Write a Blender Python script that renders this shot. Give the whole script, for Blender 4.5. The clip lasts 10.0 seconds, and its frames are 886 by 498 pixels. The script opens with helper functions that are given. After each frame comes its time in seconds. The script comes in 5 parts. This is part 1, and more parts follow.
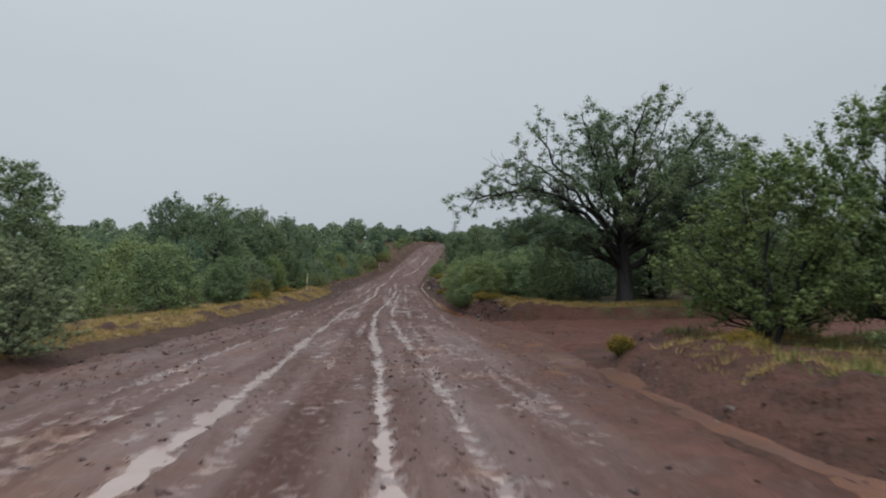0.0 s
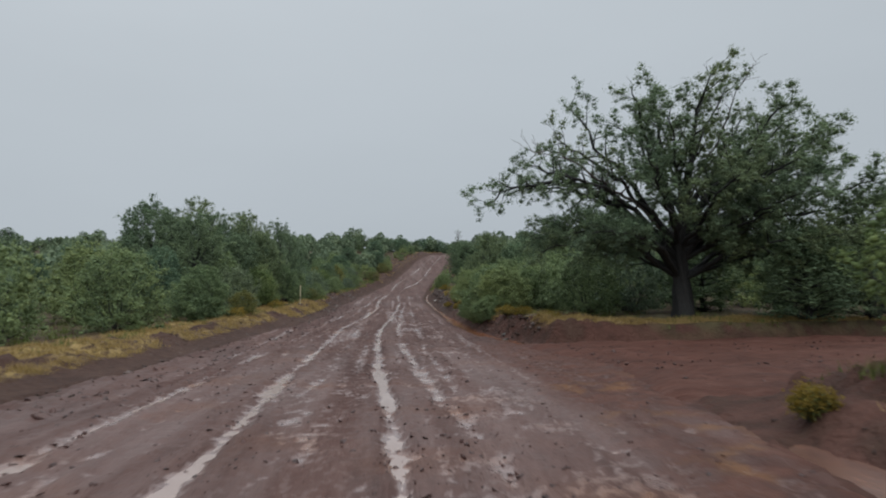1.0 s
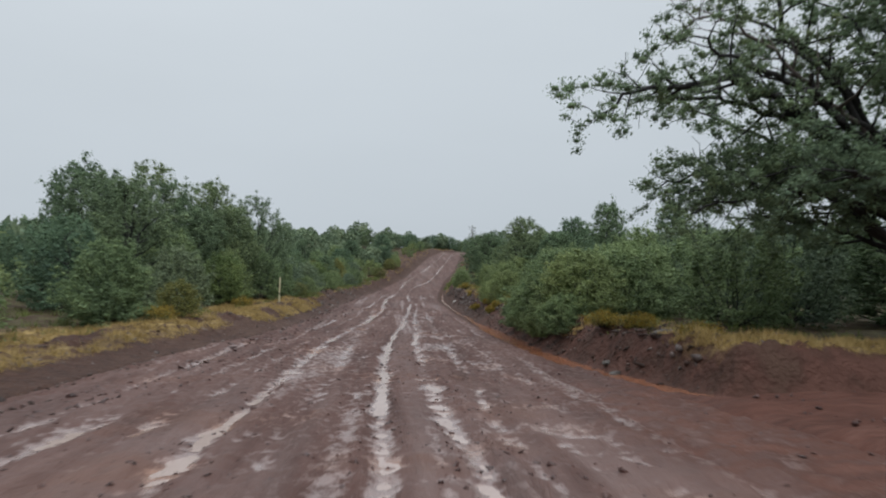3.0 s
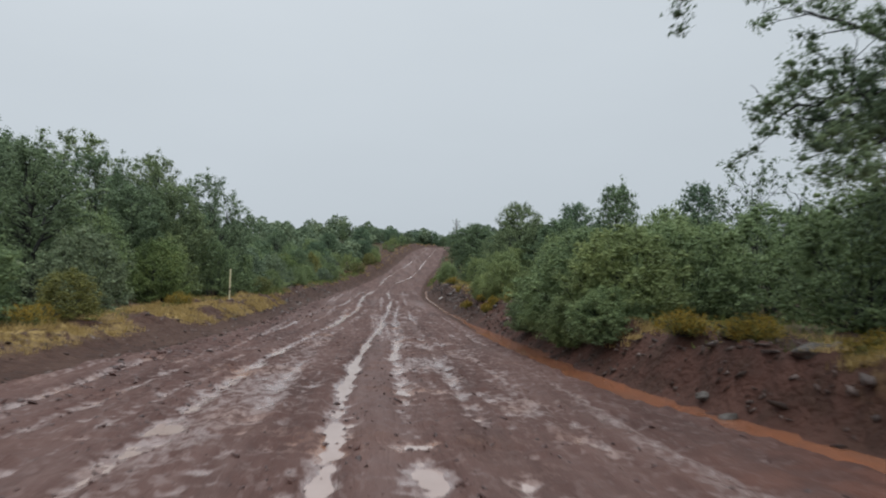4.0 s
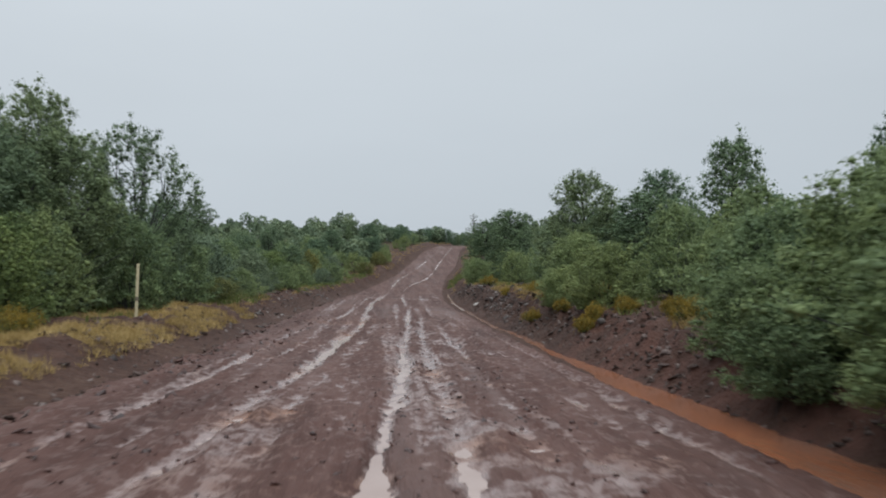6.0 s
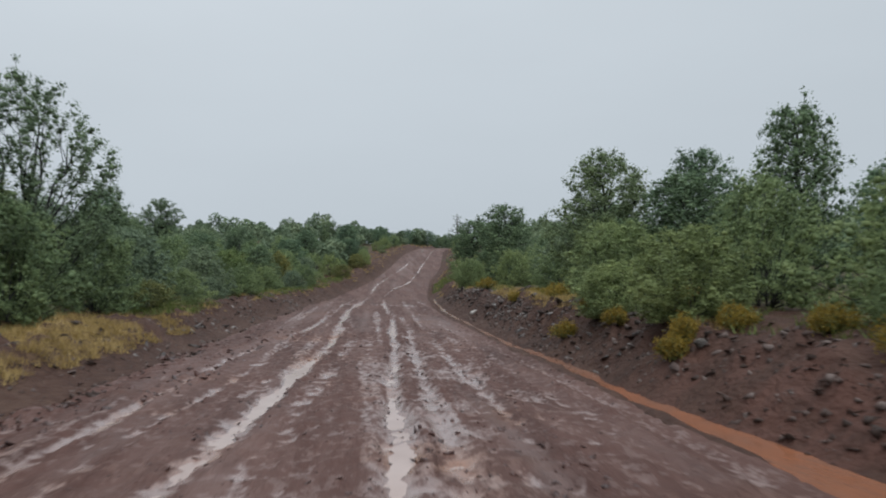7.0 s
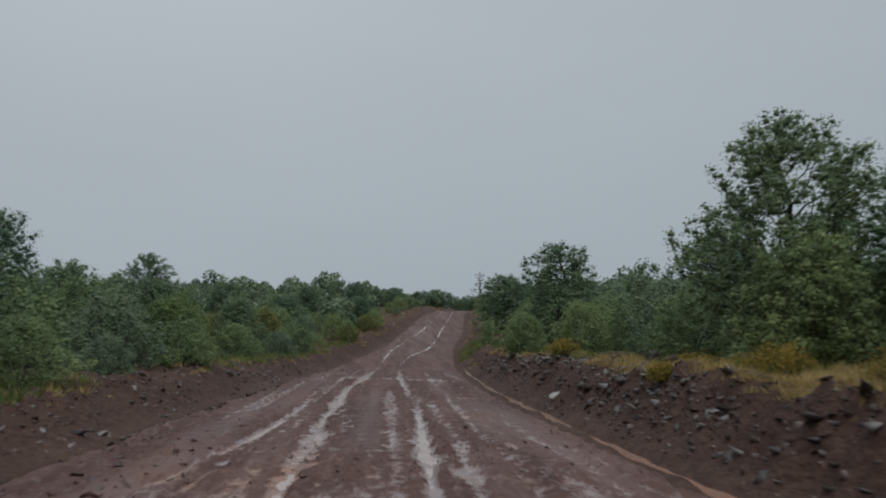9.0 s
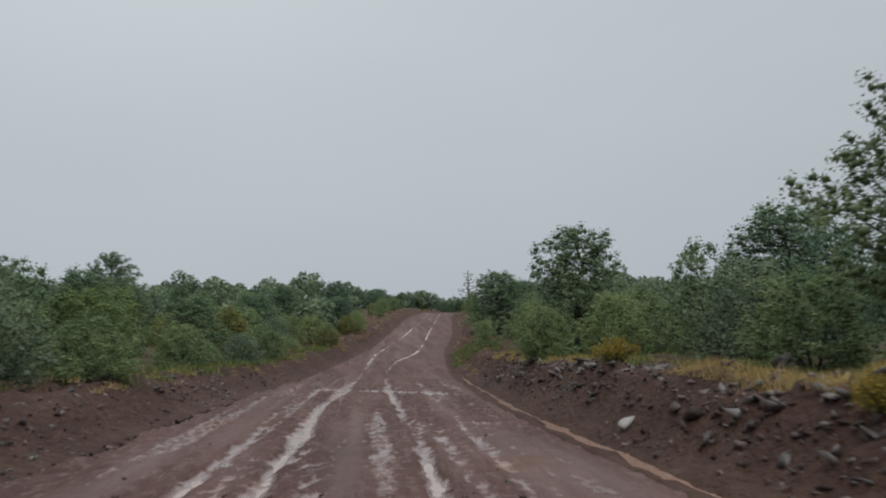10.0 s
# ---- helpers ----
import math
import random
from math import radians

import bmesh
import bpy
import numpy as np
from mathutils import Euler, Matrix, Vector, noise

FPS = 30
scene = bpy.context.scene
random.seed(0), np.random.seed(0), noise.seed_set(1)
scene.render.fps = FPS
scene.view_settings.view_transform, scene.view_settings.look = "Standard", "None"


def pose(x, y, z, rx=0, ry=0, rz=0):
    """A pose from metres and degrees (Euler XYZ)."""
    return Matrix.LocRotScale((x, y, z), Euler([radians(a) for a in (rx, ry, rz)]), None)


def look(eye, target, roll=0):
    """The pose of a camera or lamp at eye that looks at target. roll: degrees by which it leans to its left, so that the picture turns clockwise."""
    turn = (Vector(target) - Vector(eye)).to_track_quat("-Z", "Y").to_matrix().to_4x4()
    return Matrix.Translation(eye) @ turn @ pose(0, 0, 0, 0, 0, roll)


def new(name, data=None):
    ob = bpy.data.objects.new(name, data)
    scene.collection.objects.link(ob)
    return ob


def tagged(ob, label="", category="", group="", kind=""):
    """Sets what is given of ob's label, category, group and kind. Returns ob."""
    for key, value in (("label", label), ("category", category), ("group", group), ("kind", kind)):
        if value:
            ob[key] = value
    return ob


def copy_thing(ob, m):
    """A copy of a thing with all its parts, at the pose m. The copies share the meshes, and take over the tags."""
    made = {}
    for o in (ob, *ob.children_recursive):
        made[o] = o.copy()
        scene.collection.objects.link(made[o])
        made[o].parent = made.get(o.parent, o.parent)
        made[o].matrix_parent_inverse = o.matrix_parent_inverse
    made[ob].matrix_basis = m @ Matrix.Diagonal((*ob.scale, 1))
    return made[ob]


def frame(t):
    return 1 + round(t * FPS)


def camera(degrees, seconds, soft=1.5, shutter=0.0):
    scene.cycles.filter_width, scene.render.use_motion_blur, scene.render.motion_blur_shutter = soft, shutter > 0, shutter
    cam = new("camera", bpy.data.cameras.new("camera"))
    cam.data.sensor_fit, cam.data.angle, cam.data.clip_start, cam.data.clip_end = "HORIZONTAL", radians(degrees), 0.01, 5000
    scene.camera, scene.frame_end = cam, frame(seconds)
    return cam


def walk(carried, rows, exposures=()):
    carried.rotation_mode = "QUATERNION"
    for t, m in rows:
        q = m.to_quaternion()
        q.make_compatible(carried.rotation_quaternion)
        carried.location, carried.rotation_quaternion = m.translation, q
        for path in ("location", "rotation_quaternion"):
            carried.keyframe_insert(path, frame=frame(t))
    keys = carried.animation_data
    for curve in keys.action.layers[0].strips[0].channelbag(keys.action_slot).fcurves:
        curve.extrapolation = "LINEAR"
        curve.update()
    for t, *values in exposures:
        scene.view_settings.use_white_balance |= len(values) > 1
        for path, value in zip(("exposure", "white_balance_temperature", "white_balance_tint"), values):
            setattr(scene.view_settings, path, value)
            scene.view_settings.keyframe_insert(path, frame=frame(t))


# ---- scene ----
cam = camera(63.4, 10.0, soft=1.95, shutter=0.35)
PATH = [
    (0, (0.034, -0.219, 1.643), (0.19, 1.773, 1.728), 0.1),
    (0.5, (-0.081, 2.533, 1.673), (0.084, 4.523, 1.789), 0.1),
    (1, (-0.175, 5.283, 1.642), (-0.018, 7.273, 1.759), -0.3),
    (1.5, (-0.266, 8.014, 1.599), (-0.088, 10.002, 1.716), -0.1),
    (2, (-0.34, 10.828, 1.582), (-0.163, 12.817, 1.696), 0.1),
    (2.5, (-0.39, 13.715, 1.523), (-0.27, 15.708, 1.645), 0.8),
    (4, (-0.096, 22.173, 1.358), (0.093, 24.161, 1.472), 0.7),
    (4.5, (-0.105, 25.037, 1.397), (0.058, 27.028, 1.507), 0.3),
    (5, (-0.138, 27.857, 1.412), (0.037, 29.847, 1.525), -0.3),
    (5.5, (-0.185, 30.679, 1.397), (-0.033, 32.67, 1.512), -0.2),
    (7, (-0.167, 38.854, 1.436), (0.056, 40.837, 1.568), -0.5),
    (7.5, (-0.099, 41.515, 1.489), (0.141, 43.495, 1.64), -0.5),
    (8, (-0.058, 44.1, 1.499), (0.184, 46.063, 1.797), -0.5),
    (8.5, (0.009, 46.779, 1.499), (0.259, 48.738, 1.814), -0.5),
    (9, (0.024, 49.463, 1.556), (0.209, 51.429, 1.872), -0.4),
    (9.5, (0.023, 52.128, 1.631), (0.228, 54.092, 1.953), -0.7),
    (10, (0.035, 54.763, 1.691), (0.27, 56.722, 2.016), -1.0),
]
EXPOSURES = [(0, 0.09, 6250, 10), (0.5, -0.01, 6230, 10), (1.5, 0.08, 6230, 10), (2.5, 0.24, 6250, 10), (5.5, 0.25, 6230, 10), (7.5, 0.15, 6150, 9.5),
             (8, -0.40, 5900, 8.5), (9, -0.31, 6120, 8.5), (9.5, -0.16, 6180, 9), (10, -0.02, 6300, 9.5)]
walk(cam, [(t, look(eye, target, roll)) for t, eye, target, roll in PATH], EXPOSURES)


# ---- overcast daylight ----
world = bpy.data.worlds.new("overcast_sky")
scene.world = world
world.use_nodes = True
wn, wl = world.node_tree.nodes, world.node_tree.links
wn.clear()
w_out = wn.new("ShaderNodeOutputWorld")
w_bg = wn.new("ShaderNodeBackground")
w_sky = wn.new("ShaderNodeTexSky")
w_sky.sky_type, w_sky.sun_disc = "NISHITA", False
w_sky.sun_elevation, w_sky.sun_rotation = radians(48), radians(-20)
w_sky.air_density, w_sky.dust_density = 1.0, 4.0
w_grey = wn.new("ShaderNodeHueSaturation")
w_grey.inputs["Saturation"].default_value = 0.12
w_grey.inputs["Value"].default_value = 0.05
wl.new(w_sky.outputs[0], w_grey.inputs["Color"])
# the cloud sheet: nearly even, a little brighter overhead, with faint banks
w_co = wn.new("ShaderNodeTexCoord")
w_sep = wn.new("ShaderNodeSeparateXYZ")
wl.new(w_co.outputs["Generated"], w_sep.inputs[0])
w_ramp = wn.new("ShaderNodeValToRGB")
w_ramp.color_ramp.elements[0].position, w_ramp.color_ramp.elements[0].color = 0.0, (0.450, 0.492, 0.520, 1)
w_ramp.color_ramp.elements[1].position, w_ramp.color_ramp.elements[1].color = 1.0, (1.55, 1.60, 1.60, 1)
w_mid = w_ramp.color_ramp.elements.new(0.49)
w_mid.color = (0.560, 0.600, 0.622, 1)
w_high = w_ramp.color_ramp.elements.new(0.73)
w_high.color = (1.02, 1.06, 1.08, 1)
wl.new(w_sep.outputs["Z"], w_ramp.inputs[0])
w_noise = wn.new("ShaderNodeTexNoise")
w_noise.inputs["Scale"].default_value, w_noise.inputs["Detail"].default_value = 2.2, 4.0
w_map = wn.new("ShaderNodeMapping")
w_map.inputs["Scale"].default_value = (1, 1, 3)
wl.new(w_co.outputs["Generated"], w_map.inputs[0])
wl.new(w_map.outputs[0], w_noise.inputs["Vector"])
w_rng = wn.new("ShaderNodeMapRange")
w_rng.inputs["To Min"].default_value, w_rng.inputs["To Max"].default_value = 0.94, 1.05
wl.new(w_noise.outputs["Fac"], w_rng.inputs["Value"])
w_mul = wn.new("ShaderNodeVectorMath")
w_mul.operation = "SCALE"
wl.new(w_ramp.outputs["Color"], w_mul.inputs[0])
wl.new(w_rng.outputs[0], w_mul.inputs["Scale"])
w_mix = wn.new("ShaderNodeMixRGB")
w_mix.inputs[0].default_value = 0.9
wl.new(w_grey.outputs[0], w_mix.inputs[1])
wl.new(w_mul.outputs[0], w_mix.inputs[2])
wl.new(w_mix.outputs[0], w_bg.inputs["Color"])
w_bg.inputs["Strength"].default_value = 1.0
wl.new(w_bg.outputs[0], w_out.inputs["Surface"])

sun = new("sun", bpy.data.lights.new("sun", "SUN"))
sun.data.energy, sun.data.angle, sun.data.color = 1.75, radians(75), (1.0, 0.985, 0.96)
sun.matrix_world = look((0, 0, 60), (-12, 30, 0))


# ---- materials ----
def material(name, colours, scale, roughness=0.7, detail_scale=None, bump=0.0, bump_scale=None, metallic=0.0,
             specular=0.5, island=0.0, per_object=0.0, stretch=(1, 1, 1), rough_var=0.0, ior=1.45, fine=0.35, depth=0.03):
    """A procedural surface: a three-colour ramp over a broad and a fine noise, with grain relief."""
    m = bpy.data.materials.new(name)
    m.use_nodes = True
    n, l = m.node_tree.nodes, m.node_tree.links
    p = n["Principled BSDF"]
    co = n.new("ShaderNodeNewGeometry")
    mp = n.new("ShaderNodeMapping")
    mp.inputs["Scale"].default_value = stretch
    l.new(co.outputs["Position"], mp.inputs[0])
    a = n.new("ShaderNodeTexNoise")
    a.inputs["Scale"].default_value, a.inputs["Detail"].default_value = scale, 5
    b = n.new("ShaderNodeTexNoise")
    b.inputs["Scale"].default_value, b.inputs["Detail"].default_value = detail_scale or scale * 9, 4
    l.new(mp.outputs[0], a.inputs["Vector"])
    l.new(mp.outputs[0], b.inputs["Vector"])
    mix = n.new("ShaderNodeMix")
    mix.inputs[0].default_value = fine
    l.new(a.outputs["Fac"], mix.inputs[2])
    l.new(b.outputs["Fac"], mix.inputs[3])
    value = mix.outputs[0]
    if island or per_object:
        src = co.outputs["Random Per Island"]
        amount = island
        if per_object:
            src = n.new("ShaderNodeObjectInfo").outputs["Random"]
            amount = per_object
        sub = n.new("ShaderNodeMath")
        sub.operation = "SUBTRACT"
        l.new(src, sub.inputs[0])
        sub.inputs[1].default_value = 0.5
        add = n.new("ShaderNodeMath")
        add.operation = "MULTIPLY_ADD"
        l.new(sub.outputs[0], add.inputs[0])
        add.inputs[1].default_value = amount
        l.new(value, add.inputs[2])
        value = add.outputs[0]
    ramp = n.new("ShaderNodeValToRGB")
    e = ramp.color_ramp.elements
    e[0].position, e[0].color = 0.3, (*colours[0], 1)
    e[1].position, e[1].color = 0.7, (*colours[-1], 1)
    if len(colours) == 3:
        mid = e.new(0.5)
        mid.color = (*colours[1], 1)
    l.new(value, ramp.inputs[0])
    l.new(ramp.outputs[0], p.inputs["Base Color"])
    p.inputs["Roughness"].default_value = roughness
    if rough_var:
        r = n.new("ShaderNodeMapRange")
        r.inputs["From Min"].default_value, r.inputs["From Max"].default_value = 0.35, 0.65
        r.inputs["To Min"].default_value, r.inputs["To Max"].default_value = roughness - rough_var, roughness + rough_var
        l.new(a.outputs["Fac"], r.inputs["Value"])
        l.new(r.outputs[0], p.inputs["Roughness"])
    p.inputs["Metallic"].default_value = metallic
    p.inputs["IOR"].default_value = ior
    p.inputs["Specular IOR Level"].default_value = specular
    if bump:
        g = n.new("ShaderNodeTexNoise")
        g.inputs["Scale"].default_value, g.inputs["Detail"].default_value = bump_scale or scale * 14, 6
        l.new(mp.outputs[0], g.inputs["Vector"])
        bp = n.new("ShaderNodeBump")
        bp.inputs["Strength"].default_value, bp.inputs["Distance"].default_value = min(1.0, bump), depth
        l.new(g.outputs["Fac"], bp.inputs["Height"])
        l.new(bp.outputs[0], p.inputs["Normal"])
    return m


def leafy(name, colours, see_through=0.25, gloss=0.6, vary=0.0, **kw):
    """Leaf material: colour varies leaf by leaf, clump by clump and plant by plant; some light passes through."""
    m = material(name, colours, kw.pop("scale", 0.7), gloss, kw.pop("detail_scale", 4.0), island=kw.pop("island", 0.20), specular=0.25, **kw)
    n, l = m.node_tree.nodes, m.node_tree.links
    p, out = n["Principled BSDF"], n["Material Output"]
    tr = n.new("ShaderNodeBsdfTranslucent")
    colour = [x for x in n if x.bl_idname == "ShaderNodeValToRGB"][0].outputs[0]
    if vary:
        tint = n.new("ShaderNodeValToRGB")
        e = tint.color_ramp.elements
        e[0].position, e[0].color = 0.0, (0.72, 0.80, 0.86, 1)
        e[1].position, e[1].color = 1.0, (1.22, 1.08, 0.84, 1)
        mid = e.new(0.45)
        mid.color = (0.98, 1.0, 1.0, 1)
        l.new(n.new("ShaderNodeObjectInfo").outputs["Random"], tint.inputs[0])
        mul = n.new("ShaderNodeMixRGB")
        mul.blend_type = "MULTIPLY"
        mul.inputs[0].default_value = vary
        l.new(colour, mul.inputs[1])
        l.new(tint.outputs[0], mul.inputs[2])
        colour = mul.outputs[0]
        l.new(colour, p.inputs["Base Color"])
    l.new(colour, tr.inputs["Color"])
    mx = n.new("ShaderNodeMixShader")
    mx.inputs[0].default_value = see_through
    l.new(p.outputs[0], mx.inputs[1])
    l.new(tr.outputs[0], mx.inputs[2])
    l.new(mx.outputs[0], out.inputs["Surface"])
    return m


MUD = material("wet_red_mud", [(0.040, 0.0190, 0.0155), (0.074, 0.0390, 0.0325), (0.112, 0.067, 0.058)], 0.9, 0.7, 7.0,
               bump=0.9, bump_scale=16, stretch=(1.6, 0.25, 1), specular=0.18)


def film_over(m, layer, silt):
    """Rain film on mud: smoother, glossier and paler with silt where the mesh says that it lies."""
    n, l = m.node_tree.nodes, m.node_tree.links
    p = n["Principled BSDF"]
    at = n.new("ShaderNodeAttribute")
    at.attribute_name = layer
    # the film breaks up into flecks drawn out across the wheel marks
    g, mp, t = n.new("ShaderNodeNewGeometry"), n.new("ShaderNodeMapping"), n.new("ShaderNodeTexNoise")
    mp.inputs["Scale"].default_value = (9.0, 5.0, 4)
    t.inputs["Scale"].default_value, t.inputs["Detail"].default_value = 1.0, 9
    t.inputs["Roughness"].default_value = 0.68
    l.new(g.outputs["Position"], mp.inputs[0])
    l.new(mp.outputs[0], t.inputs["Vector"])
    fleck = n.new("ShaderNodeMapRange")
    fleck.inputs["From Min"].default_value, fleck.inputs["From Max"].default_value = 0.42, 0.58
    fleck.inputs["To Min"].default_value, fleck.inputs["To Max"].default_value = -0.40, 0.16
    l.new(t.outputs["Fac"], fleck.inputs["Value"])
    ragged = n.new("ShaderNodeMath")
    ragged.operation, ragged.use_clamp = "ADD", True
    broken = n.new("ShaderNodeMath")
    broken.operation, broken.use_clamp = "MULTIPLY", True
    broken.inputs[1].default_value = 1.25
    l.new(at.outputs["Fac"], ragged.inputs[0])
    l.new(fleck.outputs[0], ragged.inputs[1])
    l.new(ragged.outputs[0], broken.inputs[0])
    damp, over = n.new("ShaderNodeAttribute"), n.new("ShaderNodeMath")
    damp.attribute_name = "damp"
    over.operation = "MAXIMUM"
    l.new(broken.outputs[0], over.inputs[0])
    l.new(damp.outputs["Fac"], over.inputs[1])
    fac = over.outputs[0]
    for name, low, high in (("Roughness", 0.68, 0.22), ("Specular IOR Level", 0.14, 0.5)):
        r = n.new("ShaderNodeMapRange")
        r.inputs["To Min"].default_value, r.inputs["To Max"].default_value = low, high
        l.new(fac, r.inputs["Value"])
        l.new(r.outputs[0], p.inputs[name])
    bump = [x for x in n if x.bl_idname == "ShaderNodeBump"][0]
    r = n.new("ShaderNodeMapRange")
    r.inputs["To Min"].default_value, r.inputs["To Max"].default_value = 0.9, 0.25
    l.new(fac, r.inputs["Value"])
    l.new(r.outputs[0], bump.inputs["Strength"])
    was = p.inputs["Base Color"].links[0].from_socket
    mix = n.new("ShaderNodeMixRGB")
    half = n.new("ShaderNodeMath")
    half.operation = "MULTIPLY"
    half.inputs[1].default_value = 0.75
    l.new(fac, half.inputs[0])
    l.new(half.outputs[0], mix.inputs[0])
    l.new(was, mix.inputs[1])
    # the silt runs from grey-pink to orange from place to place
    wide, tone = n.new("ShaderNodeTexNoise"), n.new("ShaderNodeValToRGB")
    wide.inputs["Scale"].default_value, wide.inputs["Detail"].default_value = 0.55, 4
    l.new(g.outputs["Position"], wide.inputs["Vector"])
    tone.color_ramp.elements[0].position, tone.color_ramp.elements[0].color = 0.52, (*silt, 1)
    tone.color_ramp.elements[1].position, tone.color_ramp.elements[1].color = 0.70, (0.230, 0.108, 0.058, 1)
    l.new(wide.outputs["Fac"], tone.inputs[0])
    l.new(tone.outputs[0], mix.inputs[2])
    l.new(mix.outputs[0], p.inputs["Base Color"])


film_over(MUD, "film", (0.232, 0.172, 0.160))
SOIL = material("brown_soil", [(0.029, 0.0148, 0.0110), (0.053, 0.0272, 0.0195), (0.078, 0.046, 0.033)], 0.45, 0.75, 5.0,
                bump=1.0, bump_scale=9.0, specular=0.2, depth=0.10, fine=0.55)


def blend_in(m, layer, colours, scale):
    """Lays a second ground cover over a material where the mesh says that it grows."""
    n, l = m.node_tree.nodes, m.node_tree.links
    p = n["Principled BSDF"]
    was = p.inputs["Base Color"].links[0].from_socket
    at = n.new("ShaderNodeAttribute")
    at.attribute_name = layer
    t = n.new("ShaderNodeTexNoise")
    t.inputs["Scale"].default_value, t.inputs["Detail"].default_value = scale, 6
    g = n.new("ShaderNodeNewGeometry")
    l.new(g.outputs["Position"], t.inputs["Vector"])
    ramp = n.new("ShaderNodeValToRGB")
    ramp.color_ramp.elements[0].position, ramp.color_ramp.elements[0].color = 0.35, (*colours[0], 1)
    ramp.color_ramp.elements[1].position, ramp.color_ramp.elements[1].color = 0.65, (*colours[1], 1)
    l.new(t.outputs["Fac"], ramp.inputs[0])
    gate = n.new("ShaderNodeMath")
    gate.operation = "MULTIPLY"
    wide = n.new("ShaderNodeMapRange")
    wide.inputs["From Min"].default_value, wide.inputs["From Max"].default_value = 0.35, 0.55
    l.new(t.outputs["Fac"], wide.inputs["Value"])
    l.new(at.outputs["Fac"], gate.inputs[0])
    l.new(wide.outputs[0], gate.inputs[1])
    mix = n.new("ShaderNodeMixRGB")
    l.new(gate.outputs[0], mix.inputs[0])
    l.new(was, mix.inputs[1])
    l.new(ramp.outputs[0], mix.inputs[2])
    l.new(mix.outputs[0], p.inputs["Base Color"])


blend_in(MUD, "redsoil", [(0.046, 0.0195, 0.0140), (0.096, 0.0450, 0.0340)], 2.4)
blend_in(MUD, "ochre", [(0.105, 0.052, 0.024), (0.175, 0.086, 0.036)], 3.0)
blend_in(SOIL, "redearth", [(0.044, 0.0190, 0.0140), (0.085, 0.0400, 0.0300)], 1.6)
blend_in(SOIL, "litter", [(0.040, 0.034, 0.018), (0.085, 0.072, 0.036)], 1.7)
blend_in(SOIL, "straw", [(0.170, 0.118, 0.042), (0.300, 0.215, 0.085)], 6.0)
TRACK = material("bare_red_soil", [(0.040, 0.0155, 0.011), (0.076, 0.031, 0.022), (0.118, 0.058, 0.045)], 0.8, 0.72, 6.0, specular=0.2, fine=0.5,
                 bump=1.0, bump_scale=12, rough_var=0.12, depth=0.06, stretch=(0.4, 1.5, 1))
PUDDLE = material("muddy_water", [(0.255, 0.185, 0.160), (0.350, 0.278, 0.252)], 0.6, 0.2, 3.0, specular=0.5, ior=1.33, bump=0.05, bump_scale=9)
STREAM = material("orange_silty_water", [(0.160, 0.088, 0.064), (0.215, 0.090, 0.050), (0.260, 0.096, 0.046)], 1.3, 0.12, 6.0, specular=0.5, ior=1.33, bump=0.12, bump_scale=7, stretch=(1.6, 0.5, 1))


def drift(m, colour, y0, y1):
    """Lets a material's colour drift to another along the road, raggedly."""
    n, l = m.node_tree.nodes, m.node_tree.links
    p = n["Principled BSDF"]
    was = p.inputs["Base Color"].links[0].from_socket
    g, sep, t = n.new("ShaderNodeNewGeometry"), n.new("ShaderNodeSeparateXYZ"), n.new("ShaderNodeTexNoise")
    t.inputs["Scale"].default_value, t.inputs["Detail"].default_value = 0.9, 5
    l.new(g.outputs["Position"], t.inputs["Vector"])
    l.new(g.outputs["Position"], sep.inputs[0])
    add = n.new("ShaderNodeMath")
    add.operation = "MULTIPLY_ADD"
    l.new(t.outputs["Fac"], add.inputs[0])
    add.inputs[1].default_value = 9.0
    l.new(sep.outputs["Y"], add.inputs[2])
    r, mix = n.new("ShaderNodeMapRange"), n.new("ShaderNodeMixRGB")
    r.inputs["From Min"].default_value, r.inputs["From Max"].default_value = y0 + 4.5, y1 + 4.5
    l.new(add.outputs[0], r.inputs["Value"])
    l.new(r.outputs[0], mix.inputs[0])
    l.new(was, mix.inputs[1])
    mix.inputs[2].default_value = (*colour, 1)
    l.new(mix.outputs[0], p.inputs["Base Color"])


drift(STREAM, (0.250, 0.158, 0.122), 48, 62)
RILL = material("brown_rill_water", [(0.100, 0.060, 0.050), (0.135, 0.072, 0.054), (0.180, 0.084, 0.050)], 1.6, 0.2, 6.0, specular=0.5, ior=1.33, bump=0.2, bump_scale=9, stretch=(1.6, 0.5, 1))
STONE = material("wet_basalt_rubble", [(0.034, 0.0220, 0.0190), (0.062, 0.0450, 0.0400), (0.115, 0.093, 0.086)], 2.5, 0.5, 16.0, bump=0.7, per_object=0.5, specular=0.35)
RUBBLE = material("small_rubble", [(0.030, 0.0180, 0.0140), (0.058, 0.0370, 0.0310), (0.118, 0.090, 0.081)], 2.5, 0.6, 16.0, island=0.75, specular=0.25)
BOULDER = material("grey_lichened_rock", [(0.040, 0.034, 0.030), (0.078, 0.069, 0.062), (0.135, 0.122, 0.112)], 4.0, 0.55, 22.0, bump=0.7, specular=0.3)
GREY_STONE = material("grey_broken_stone", [(0.040, 0.032, 0.029), (0.074, 0.062, 0.057), (0.140, 0.123, 0.115)], 2.5, 0.45, 16.0, island=0.8, specular=0.4)
PALE_STONE = material("pale_limestone", [(0.22, 0.20, 0.185), (0.36, 0.335, 0.31)], 3.0, 0.5, 14.0, bump=0.5)
CLOD = material("mud_clods", [(0.030, 0.013, 0.011), (0.066, 0.028, 0.022)], 3.0, 0.45, 12.0, island=0.5)
